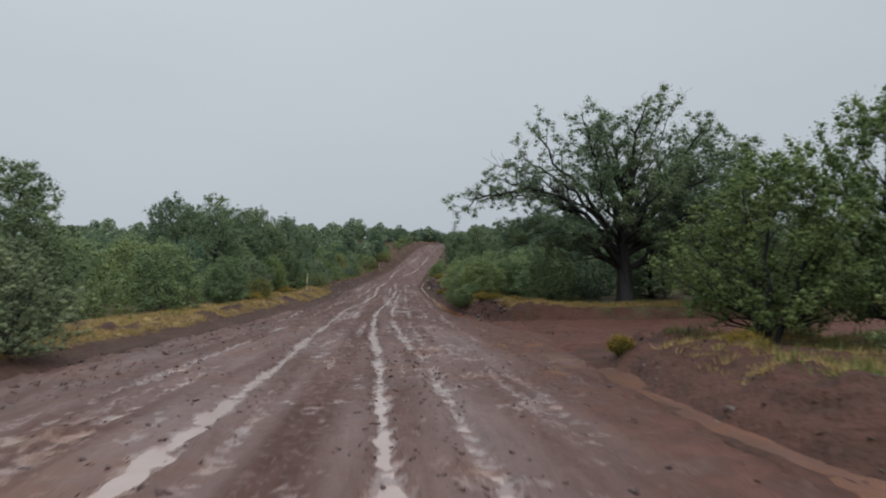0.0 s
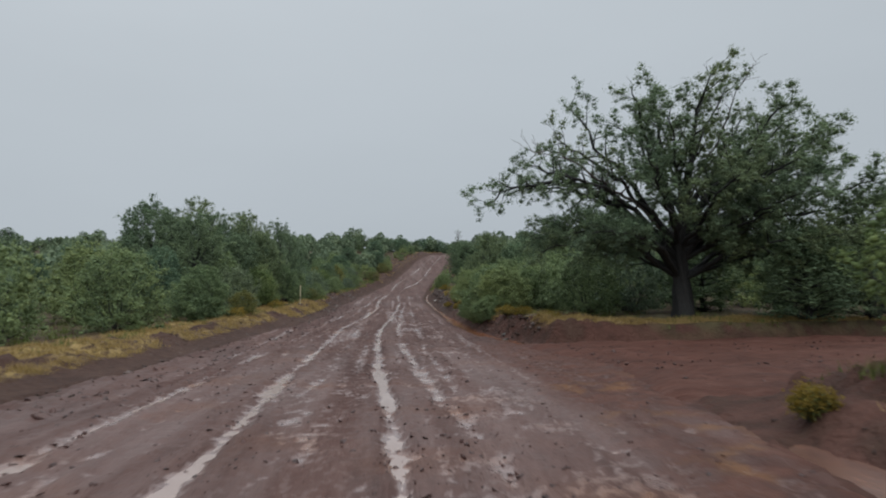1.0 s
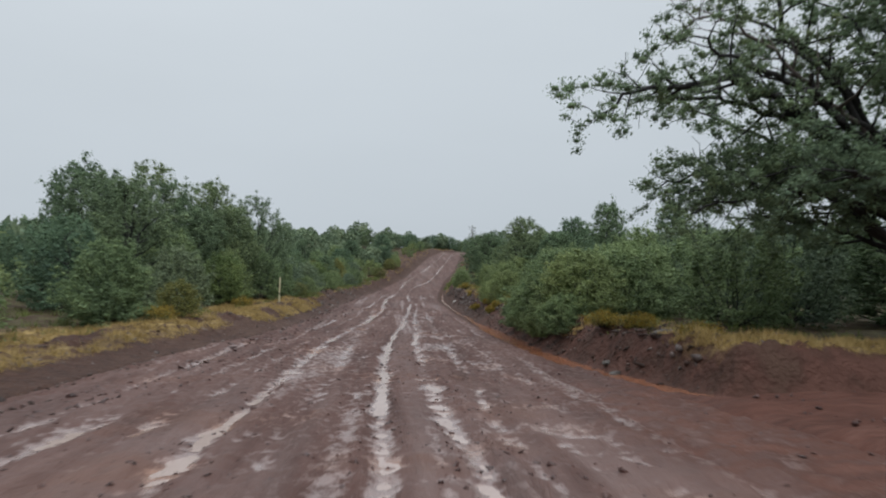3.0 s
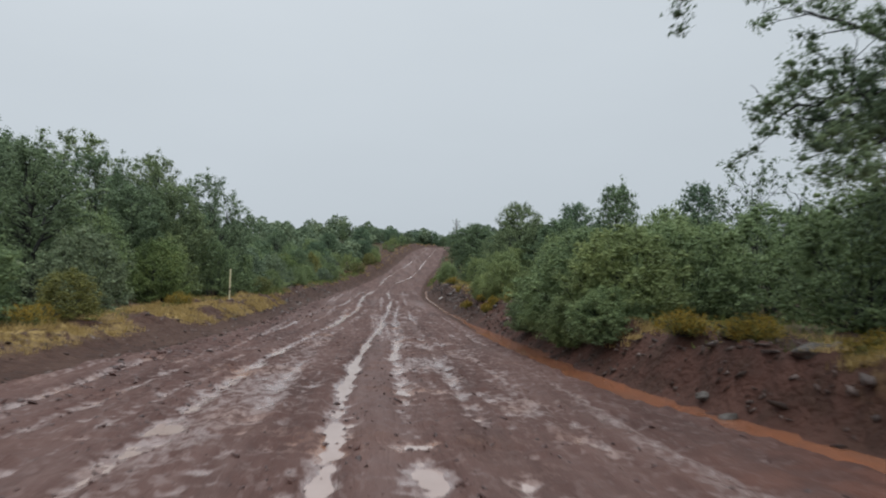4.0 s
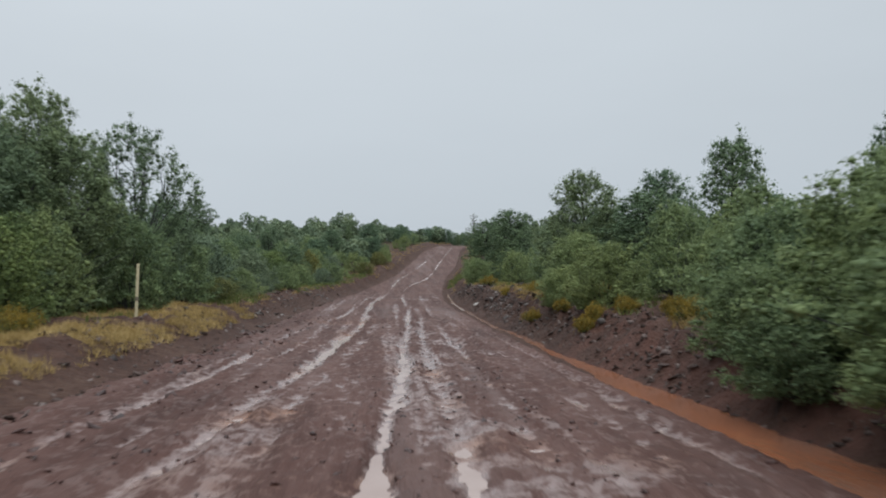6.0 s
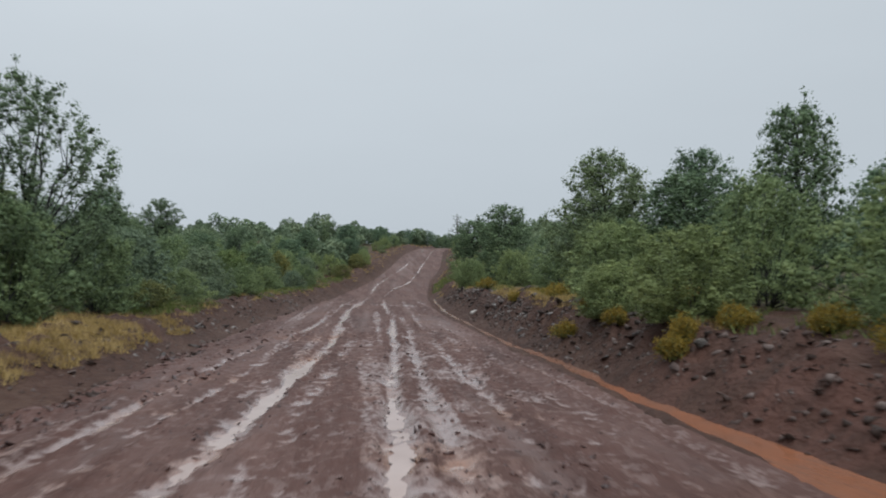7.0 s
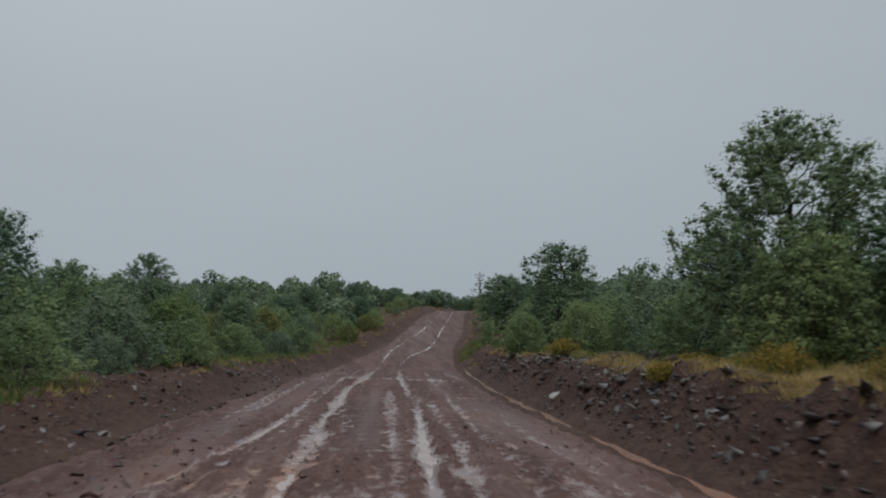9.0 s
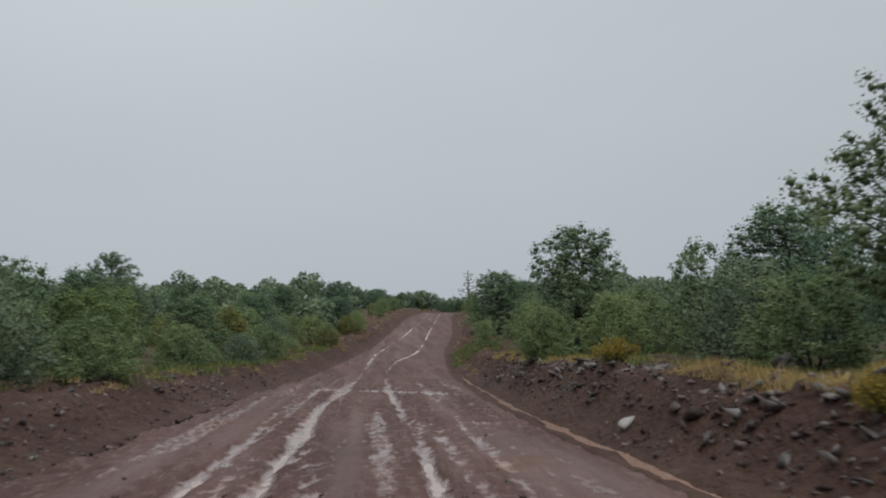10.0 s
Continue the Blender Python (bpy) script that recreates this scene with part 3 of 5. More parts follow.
# ---- plants ----
def tubes(pos, parent, radius, sides=5, over=0.0, under=9.0):
    """Tapered tubes from each node's parent to it, for the nodes whose girth lies between the two limits."""
    kids = np.array([k for k in range(len(pos)) if parent[k] >= 0 and over <= radius[k] < under])
    a, b = pos[parent[kids]], pos[kids]
    ra, rb = np.minimum(radius[parent[kids]], radius[kids] * 1.35), radius[kids]
    d = b - a
    d /= np.linalg.norm(d, axis=1, keepdims=True) + 1e-9
    ref = np.where(np.abs(d[:, 2:3]) < 0.9, [[0, 0, 1.0]], [[1.0, 0, 0]])
    s = np.cross(d, ref)
    s /= np.linalg.norm(s, axis=1, keepdims=True) + 1e-9
    t = np.cross(d, s)
    ang = np.arange(sides) * 2 * math.pi / sides
    ring = np.cos(ang)[None, :, None] * s[:, None] + np.sin(ang)[None, :, None] * t[:, None]
    lo = (a - d * ra[:, None] * 0.2)[:, None] + ring * ra[:, None, None]
    hi = (b + d * rb[:, None] * 0.2)[:, None] + ring * rb[:, None, None]
    co = np.concatenate([lo, hi], 1).reshape(-1, 3)
    base = (np.arange(len(kids)) * 2 * sides)[:, None, None]
    i = np.arange(sides)
    f = np.stack([i, (i + 1) % sides, sides + (i + 1) % sides, sides + i], -1)[None]
    return co, (base + f).reshape(-1, 4)


def wood(pos, parent, radius, split=0.02):
    """Tubes with more sides for thick branches than for twigs."""
    pos, parent, radius = np.array(pos), np.array(parent), np.array(radius)
    co, f = tubes(pos, parent, radius, 6, over=split)
    thin, g = tubes(pos, parent, radius, 3, under=split)
    return np.concatenate([co, thin]), np.concatenate([f, g + len(co)])


def loft(pos, radius, sides):
    """One closed skin over a row of nodes, with level rings."""
    ang = np.arange(sides) * 2 * math.pi / sides
    ring = np.stack([np.cos(ang), np.sin(ang), 0 * ang], -1)
    co = (pos[:, None] + ring[None] * radius[:, None, None]).reshape(-1, 3)
    i, k = np.meshgrid(np.arange(sides), np.arange(len(pos) - 1))
    n = (i + 1) % sides
    f = np.stack([k * sides + i, k * sides + n, (k + 1) * sides + n, (k + 1) * sides + i], -1)
    return co, f.reshape(-1, 4)


def leaf_cards(rng, centres, length, width, up=0.3, outward=None):
    """Small pointed leaves, one at each centre."""
    n = len(centres)
    d = rng.normal(size=(n, 3))
    d[:, 2] += up
    if outward is not None:
        d += outward
    d /= np.linalg.norm(d, axis=1, keepdims=True)
    s = np.cross(d, rng.normal(size=(n, 3)))
    s /= np.linalg.norm(s, axis=1, keepdims=True) + 1e-9
    l = length * rng.uniform(0.65, 1.35, (n, 1))
    w = width * rng.uniform(0.65, 1.35, (n, 1))
    foot = centres - d * l * 0.4
    co = np.stack([foot - s * w / 2, foot + s * w / 2, centres + d * l * 0.6], 1)
    return co.reshape(-1, 3), np.arange(3 * n).reshape(-1, 3)


def tufts_to_leaves(rng, centres, size, per, leaf, aspect, flat, up=0.15, core=0.5):
    """Leaves in small round tufts, pointing out of each tuft, round a ragged knot of matted foliage."""
    c = np.repeat(centres, per, 0)
    v = rng.normal(size=c.shape)
    v /= np.linalg.norm(v, axis=1, keepdims=True)
    r = np.repeat(size, per)[:, None] * rng.uniform(0.05, 1.5, (len(c), 1)) ** 0.6
    co, f = leaf_cards(rng, c + v * r * np.array([1, 1, flat]), leaf, leaf * aspect, up, 0.4 * v)
    n = len(centres)
    axes = rng.normal(size=(n, 3, 3))
    axes[:, 1] -= axes[:, 0] * (axes[:, 0] * axes[:, 1]).sum(1, keepdims=True) / (axes[:, 0] ** 2).sum(1, keepdims=True)
    axes[:, 2] = np.cross(axes[:, 0], axes[:, 1])
    axes /= np.linalg.norm(axes, axis=2, keepdims=True)
    ends = np.concatenate([axes, -axes], 1) * rng.uniform(0.55, 1.15, (n, 6, 1)) * core * size[:, None, None] * np.array([1, 1, flat])
    knots = (centres[:, None] + ends).reshape(-1, 3)
    faces = np.array([(0, 1, 2), (1, 3, 2), (3, 4, 2), (4, 0, 2), (1, 0, 5), (3, 1, 5), (4, 3, 5), (0, 4, 5)])
    g = (np.arange(n)[:, None, None] * 6 + faces[None]).reshape(-1, 3) + len(co)
    return np.concatenate([co, knots]), np.concatenate([f, g])


def side_shoots(rng, pos, par, rad, ids, first, gap, length, wobble, lift, r0, spread_out=0.9):
    """Twigs along a branch, from the fraction first on. Returns the twigs, each a list of nodes."""
    made, turn = [], rng.uniform(0, 6.283)
    run = 0.0
    for k in range(1, len(ids)):
        a, b = pos[ids[k - 1]], pos[ids[k]]
        run += float(np.linalg.norm(b - a))
        if k / len(ids) < first or run < gap:
            continue
        run -= gap * rng.uniform(0.8, 1.2)
        along = (b - a) / (np.linalg.norm(b - a) + 1e-9)
        side = np.cross(along, [0.0, 0.0, 1.0]) if abs(along[2]) < 0.95 else np.array([1.0, 0, 0])
        side /= np.linalg.norm(side) + 1e-9
        over = np.cross(side, along)
        turn += 2.4
        way = along * rng.uniform(0.4, 0.9) + spread_out * (side * math.cos(turn) + over * math.sin(turn) * 0.75) + np.array([0, 0, lift])
        far = length * rng.uniform(0.55, 1.2) * (1.15 - 0.6 * k / len(ids))
        n = max(2, int(far / 0.22))
        prev, p, own = ids[k], pos[ids[k]], [ids[k]]
        for i in range(1, n + 1):
            way = way / np.linalg.norm(way) + rng.normal(size=3) * wobble + np.array([0, 0, lift * 0.25])
            p = p + way / np.linalg.norm(way) * far / n
            pos.append(p)
            par.append(prev)
            rad.append(max(0.006, min(r0, rad[ids[k]] * 0.7) * (1 - 0.75 * i / n)))
            prev = len(pos) - 1
            own.append(prev)
        made.append(own)
    return made


def curve_to(rng, pos, par, rad, at, via, end, r0, r1, step_len, wobble):
    """A crooked branch from the node at, bending by way of via to end. Returns its nodes."""
    start = pos[at].copy()
    n = max(3, int((np.linalg.norm(via - start) + np.linalg.norm(end - via)) / step_len))
    ids, prev = [at], at
    drift = np.zeros(3)
    for i in range(1, n + 1):
        f = i / n
        drift = drift * 0.7 + rng.normal(size=3) * wobble
        pos.append(start * (1 - f) ** 2 + via * 2 * f * (1 - f) + end * f * f + drift * min(1, 3 * f))
        par.append(prev)
        rad.append(r0 + (r1 - r0) * f ** 0.8)
        prev = len(pos) - 1
        ids.append(prev)
    return ids


def crown_width(shape, u):
    if shape == "cone":
        return max(0.08, 1 - u) ** 0.75 * min(1, 0.5 + 3 * u)
    if shape == "shrub":
        return math.sqrt(max(0.02, 1 - u * u)) * (0.75 + 0.25 * min(1, 4 * u))
    return math.sqrt(max(0.03, 1 - (2 * u - 0.8) ** 2 / 1.5))


def tree(name, seed, height, spread, mat, floor=0.15, stems=1, limbs=40, twig_gap=0.3, twig=0.5, tuft=0.2, per=24, leaf=0.08, aspect=0.55,
         flat=0.8, shape="round", lift=0.25, rise=0.6, first=0.35, trunk_r=0.12, bare=0.0, lumps=0.22, inner=0.35, bark=None, extra=1, fine=True):
    """A tree or shrub at the origin: stems, limbs that reach for an uneven crown, twigs, and a tuft of leaves on each twig."""
    rng = np.random.default_rng(seed)
    pos, par, rad, lines = [], [], [], []
    low = floor * height
    for k in range(stems):
        a = 2.4 * k + rng.uniform(-0.4, 0.4)
        out = 0.0 if stems == 1 else spread * (0.12 if k == 0 else rng.uniform(0.35, 0.62))
        top = height * (0.86 if k == 0 or stems == 1 else rng.uniform(0.5, 0.8))
        pos.append(np.array([0.04 * spread * math.cos(a), 0.04 * spread * math.sin(a), -0.2]))
        par.append(-1)
        rad.append(trunk_r)
        end = np.array([out * math.cos(a), out * math.sin(a), top]) + rng.normal(size=3) * 0.05 * spread
        via = np.array([out * 0.4 * math.cos(a), out * 0.4 * math.sin(a), top * 0.55]) + rng.normal(size=3) * 0.06 * spread
        lines.append(curve_to(rng, pos, par, rad, len(pos) - 1, via, end, trunk_r, trunk_r * 0.22, max(0.25, height / 16), 0.012 * height))
    trunk_nodes = [i for line in lines for i in line[1:]]
    tips, bits = [], rng.uniform(0, 6.283, 6)
    for k in range(limbs):
        u = ((k + rng.uniform()) / limbs) ** 0.85
        a = 2.39996 * k + rng.uniform(-0.5, 0.5)
        uneven = 1 + lumps * (math.sin(2 * a + bits[0] + 3 * u) + math.sin(3 * a + bits[1] - 5 * u) + 0.7 * math.sin(7 * u + bits[2] + a)) * 0.6
        r = spread * crown_width(shape, u) * uneven * math.sqrt(rng.uniform(inner, 1))
        end = np.array([r * math.cos(a), r * math.sin(a), low + (height - low) * min(1.04, u * 0.97 * (1 + 0.10 * lumps * math.sin(3 * a + bits[3])))])
        want = max(low * 0.6, end[2] - r * rise)
        T = np.array([pos[i] for i in trunk_nodes])
        d = np.linalg.norm((T - np.array([end[0], end[1], want])) * np.array([1, 1, 1.6]), axis=1)
        at = trunk_nodes[int(np.argmin(d))]
        start = pos[at]
        via = start + (end - start) * np.array([0.55, 0.55, 0.38])
        gone = float(np.linalg.norm(end - start))
        ids = curve_to(rng, pos, par, rad, at, via, end, max(0.008, min(rad[at] * 0.6, 0.012 + 0.018 * gone)), 0.006, 0.3, 0.035 * min(1.5, gone))
        if rng.uniform() < bare:
            side_shoots(rng, pos, par, rad, ids, 0.3, twig_gap, twig * 0.8, 0.16, lift, 0.01)
            continue
        for own in side_shoots(rng, pos, par, rad, ids, first, twig_gap, twig, 0.14, lift, 0.012):
            tips.append(pos[own[-1]])
            if extra and len(own) > 2:
                tips.append(pos[own[-2]] + rng.normal(size=3) * tuft * 0.4)
        tips.append(pos[ids[-1]])
        tips.append(pos[ids[-2]] + rng.normal(size=3) * tuft * 0.5)
    root = new(name)
    co, f = wood(pos, par, rad) if fine else tubes(np.array(pos), np.array(par), np.array(rad), 3, over=0.0085)
    mesh_object("trunk", co, f, bark or BARK, True, root)
    tips = np.array(tips)
    co, f = tufts_to_leaves(rng, tips, tuft * rng.uniform(0.6, 1.3, len(tips)), per, leaf, aspect, flat)
    co[:, 2] = np.maximum(co[:, 2], 0.03)
    mesh_object("crown", co, f, mat, False, root)
    return root


USED = set()


def put(ob, x, y, height_scale=1.0, width_scale=1.0, turn=0.0, sink=0.05):
    """Stands a pattern, the first time, or a copy of it at a spot on the ground."""
    size = Matrix.Diagonal((width_scale, width_scale, height_scale, 1))
    m = Matrix.Translation((x, y, float(land(x, y)) - sink)) @ Matrix.Rotation(turn, 4, "Z") @ size
    if ob.name not in USED:
        USED.add(ob.name)
        ob.matrix_basis = m
        return ob
    return copy_thing(ob, m @ Matrix.Diagonal([1 / v for v in ob.scale] + [1]))


# patterns of each kind; the copies that stand in the place share their meshes
KINDS = {}


def pattern(kind, height, spread, label, category, group, **kw):
    ob = tree(kind, height=height, spread=spread, **kw)
    tagged(ob, label, category, group)
    KINDS.setdefault(kind, []).append((ob, height, spread))


def patterns(kind, count, seed, height, spread, label, category, group, **kw):
    for k in range(count):
        pattern(kind, height, spread, label, category, group, seed=seed + k, **kw)


patterns("juniper_tree", 3, 10, 6.0, 2.2, "dark green juniper with an open, ragged crown", "tree", "junipers", floor=0.08, stems=3, limbs=128, mat=JUNIPER,
         twig=0.5, twig_gap=0.20, tuft=0.19, per=24, leaf=0.078, trunk_r=0.13, lumps=0.26, bare=0.03, first=0.2, flat=0.9)
patterns("evergreen_tree", 3, 20, 5.4, 1.7, "dense dark evergreen tree with a rounded top", "tree", "evergreens", floor=0.05, stems=1, limbs=140, mat=DARKJUN,
         twig=0.42, twig_gap=0.24, tuft=0.21, per=24, leaf=0.078, trunk_r=0.14, lumps=0.15, shape="round", rise=0.4, first=0.2, extra=0, flat=0.9)
patterns("oak_shrub", 4, 30, 3.0, 1.9, "leafy green scrub oak thicket growing from many stems", "shrub", "scrub oaks", floor=0.03, stems=7, limbs=84, mat=OAK,
         twig=0.42, twig_gap=0.25, tuft=0.20, per=28, leaf=0.074, aspect=0.6, trunk_r=0.03, shape="shrub", rise=0.9, lumps=0.24, first=0.2, extra=0)
patterns("roadside_oak", 3, 130, 2.4, 1.7, "leafy scrub oak leaning over the roadside bank", "shrub", "scrub oaks", floor=0.02, stems=8, limbs=110, mat=OAK,
         twig=0.42, twig_gap=0.18, tuft=0.17, per=28, leaf=0.060, aspect=0.6, flat=0.7, trunk_r=0.025, shape="shrub", rise=0.9, lumps=0.24, first=0.2)
patterns("grey_shrub", 2, 50, 2.4, 1.6, "rounded grey-green shrub with small leaves", "shrub", "grey shrubs", floor=0.03, stems=6, limbs=84, mat=SAGE,
         twig=0.38, twig_gap=0.22, tuft=0.18, per=28, leaf=0.062, trunk_r=0.028, shape="shrub", rise=0.9, lumps=0.18, first=0.2, extra=0)
patterns("olive_shrub", 2, 60, 2.4, 1.5, "leafy yellow-green shrub on the bank", "shrub", "yellow-green shrubs", floor=0.03, stems=6, limbs=80, mat=OLIVE,
         twig=0.38, twig_gap=0.22, tuft=0.18, per=28, leaf=0.064, trunk_r=0.028, shape="shrub", rise=1.0, lumps=0.2, first=0.2, extra=0)
patterns("young_juniper", 2, 70, 3.0, 1.3, "young pale-green juniper, open at the foot", "tree", "young junipers", floor=0.10, stems=2, limbs=110, mat=YOUNGJUN,
         twig=0.36, twig_gap=0.17, tuft=0.14, per=26, leaf=0.052, trunk_r=0.06, lumps=0.2, rise=0.9, first=0.2, flat=0.9)
patterns("bank_juniper", 2, 75, 4.2, 1.9, "bushy green juniper with leaning dark stems beside the track", "tree", "bank junipers", floor=0.13, stems=4, limbs=115, mat=YOUNGJUN,
         twig=0.42, twig_gap=0.17, tuft=0.16, per=28, leaf=0.058, trunk_r=0.085, lumps=0.40, rise=0.9, first=0.25, flat=0.9, shape="round")
patterns("thin_juniper", 2, 80, 6.0, 2.0, "tall juniper with a thin, branchy top", "tree", "thin junipers", floor=0.12, stems=6, limbs=96, mat=JUNIPER,
         twig=0.55, twig_gap=0.26, tuft=0.18, per=32, leaf=0.068, trunk_r=0.075, lumps=0.3, rise=1.1, lift=0.45, bare=0.08, first=0.35, inner=0.4)
patterns("grey_juniper", 1, 85, 4.4, 2.0, "half-bare grey juniper with thin twiggy branches", "tree", "grey junipers", floor=0.1, stems=5, limbs=70, mat=SAGE,
         twig=0.55, twig_gap=0.2, tuft=0.14, per=16, leaf=0.06, trunk_r=0.06, lumps=0.25, rise=0.8, bare=0.25)
# plainer plants that stand further back
patterns("back_shrub", 3, 90, 3.0, 1.9, "green scrub oak standing back among the trees", "shrub", "shrubs further back", floor=0.03, stems=4, limbs=52, mat=OAK,
         twig=0.5, twig_gap=0.46, tuft=0.28, per=20, leaf=0.115, aspect=0.65, trunk_r=0.035, shape="shrub", rise=0.8, extra=0, lumps=0.2, first=0.2, fine=False)
patterns("back_juniper", 3, 95, 4.4, 1.9, "dark juniper standing back among the shrubs", "tree", "trees further back", floor=0.05, stems=2, limbs=58, mat=DARKJUN,
         twig=0.5, twig_gap=0.46, tuft=0.28, per=26, leaf=0.11, aspect=0.6, trunk_r=0.09, shape="round", extra=0, lumps=0.2, first=0.2, fine=False)

PLANTED, TURNS = [], {}


def plant(kind, x, y, h, r):
    some = KINDS[kind]
    k = TURNS[kind] = TURNS.get(kind, -1) + 1
    ob, hh, rr = some[k % len(some)]
    PLANTED.append((x, y, r))
    return put(ob, x, y, 0.96 * h / hh, 0.9 * r / rr, turn=(len(PLANTED) * 2.399) % 6.283)


# ---- the great spreading juniper at the side track ----
def spreading_tree(x, y):
    rng = np.random.default_rng(5)
    # each great limb: where it leaves the trunk, by what bend, where it ends, its girth, and the share that is dead
    limbs = [(2, (-3.0, -0.6, 6.3), (-7.3, -1.6, 4.0), 0.2, 0.0), (3, (-3.2, -1.2, 5.2), (-5.95, -2.6, 4.85), 0.13, 0.0), (2, (-2.6, 0.2, 3.9), (-5.02, 0.4, 2.55), 0.12, 0.25),
             (2, (-1.8, -1.6, 3.5), (-4.0, -2.4, 2.75), 0.09, 0.2), (4, (-3.2, -1.0, 5.4), (-6.04, -2.0, 5.75), 0.07, 1.0), (4, (-2.2, -0.3, 5.0), (-4.09, -0.6, 7.25), 0.15, 0.08),
             (4, (-2.6, -1.2, 5.4), (-4.84, -1.3, 5.95), 0.11, 0.2), (5, (-1.2, -0.8, 5.4), (-2.51, -2.0, 7.65), 0.15, 0.1), (6, (-0.1, -1.0, 5.8), (0.19, -2.4, 8.25), 0.16, 0.05),
             (6, (0.2, 0.4, 5.4), (-0.74, 0.9, 7.75), 0.13, 0.1), (6, (0.7, -1.0, 6.2), (1.2, -2.2, 8.0), 0.045, 1.0), (5, (1.2, -1.4, 5.0), (2.42, -3.0, 7.15), 0.14, 0.05),
             (6, (1.3, 0.1, 5.4), (2.6, 0.6, 7.35), 0.13, 0.1), (5, (2.6, -0.6, 4.8), (4.56, -1.2, 6.25), 0.15, 0.05), (4, (2.9, 0.4, 4.4), (5.77, 0.2, 5.25), 0.14, 0.1),
             (3, (2.8, -0.8, 3.8), (5.95, -1.0, 3.75), 0.13, 0.1), (2, (2.0, -1.6, 2.8), (4.28, -2.6, 2.75), 0.1, 0.15), (4, (0.3, -1.8, 3.9), (0.74, -3.8, 4.75), 0.1, 0.0),
             (4, (-1.2, -1.6, 4.2), (-2.51, -3.4, 5.35), 0.1, 0.1), (3, (0.4, 1.8, 4.2), (0.56, 3.8, 5.85), 0.11, 0.0), (3, (-2.0, 1.6, 4.2), (-3.72, 2.8, 5.25), 0.11, 0.0),
             (3, (2.0, 1.8, 4.2), (3.72, 2.8, 5.85), 0.11, 0.0), (5, (1.5, -1.8, 4.3), (2.98, -3.6, 5.75), 0.11, 0.05), (6, (-0.8, 0.2, 5.6), (-2.23, 0.4, 7.05), 0.11, 0.1),
             (5, (1.8, -0.4, 5.6), (3.63, -0.9, 6.85), 0.11, 0.05), (3, (1.2, -1.2, 3.0), (2.05, -3.2, 3.75), 0.09, 0.0), (3, (3.2, 0.2, 4.6), (5.21, -0.6, 5.65), 0.1, 0.05),
             (2, (-2.2, 0.3, 3.6), (-4.3, 0.7, 3.2), 0.09, 0.0), (6, (-0.4, -0.9, 5.4), (-1.12, -2.0, 6.85), 0.09, 0.1), (4, (-3.6, -0.2, 5.2), (-6.14, -0.6, 4.35), 0.09, 0.1),
             (2, (2.6, -0.2, 2.9), (5.6, -0.4, 2.6), 0.10, 0.1), (2, (1.6, 0.8, 2.8), (3.6, 1.8, 2.7), 0.09, 0.1), (3, (3.4, -1.4, 4.2), (6.0, -2.2, 4.6), 0.10, 0.0),
             (3, (1.0, -1.0, 3.4), (1.6, -2.6, 5.6), 0.09, 0.0), (4, (2.2, -1.0, 4.2), (3.6, -2.2, 4.9), 0.09, 0.0), (2, (-1.4, 0.9, 2.8), (-3.2, 1.8, 2.6), 0.08, 0.2),
             (3, (-2.4, -0.2, 4.1), (-4.5, -0.2, 3.1), 0.08, 0.25), (3, (-2.2, -1.4, 3.7), (-4.5, -1.0, 2.9), 0.07, 0.1), (4, (1.6, -2.0, 3.6), (2.6, -3.9, 4.0), 0.09, 0.0),
             (6, (-0.5, -0.4, 5.8), (-1.3, -0.6, 7.7), 0.10, 0.0), (6, (0.6, -0.2, 5.8), (1.4, -0.8, 8.4), 0.10, 0.0), (5, (1.8, 0.3, 5.6), (3.6, 0.4, 7.2), 0.10, 0.0), (5, (2.6, -0.8, 5.2), (4.7, -1.6, 6.4), 0.10, 0.0),
             (2, (2.6, 0.6, 3.2), (5.2, 1.0, 3.4), 0.10, 0.0), (3, (-2.8, 0.6, 4.0), (-5.0, 0.9, 2.9), 0.09, 0.25), (2, (-2.8, -0.6, 3.4), (-5.3, -0.9, 2.5), 0.08, 0.0), (2, (2.2, -0.8, 2.7), (4.6, -1.2, 2.1), 0.09, 0.0)]
    bole = np.array([(0, 0, -0.3), (0.02, 0, 0.4), (-0.04, 0.02, 1.35), (-0.10, 0.0, 2.0), (-0.12, -0.05, 2.5), (-0.02, -0.1, 3.0), (0.05, -0.15, 3.6)])
    girth = np.array([0.47, 0.35, 0.29, 0.28, 0.25, 0.22, 0.17])
    root = new("spreading_juniper")
    fine = np.linspace(0, 6, 40)
    line = np.stack([np.interp(fine, np.arange(7), bole[:, k]) for k in range(3)], -1)
    co, f = loft(line, np.interp(fine, np.arange(7), girth), 36)
    around = np.tile(np.arange(36) * 2 * math.pi / 36, 40)
    twist = around + 0.5 * co[:, 2]
    furrow = 0.09 * np.sin(5 * twist) + 0.05 * np.sin(11 * twist + 1.3) + 0.05 * rough(6 * np.cos(around) + 3, 2.2 * co[:, 2] + 4 * np.sin(around), 77, 2)
    mid = np.repeat(line, 36, 0)
    co = mid + (co - mid) * (1 + furrow)[:, None]
    mesh_object("trunk", co, f, BARK, True, root)
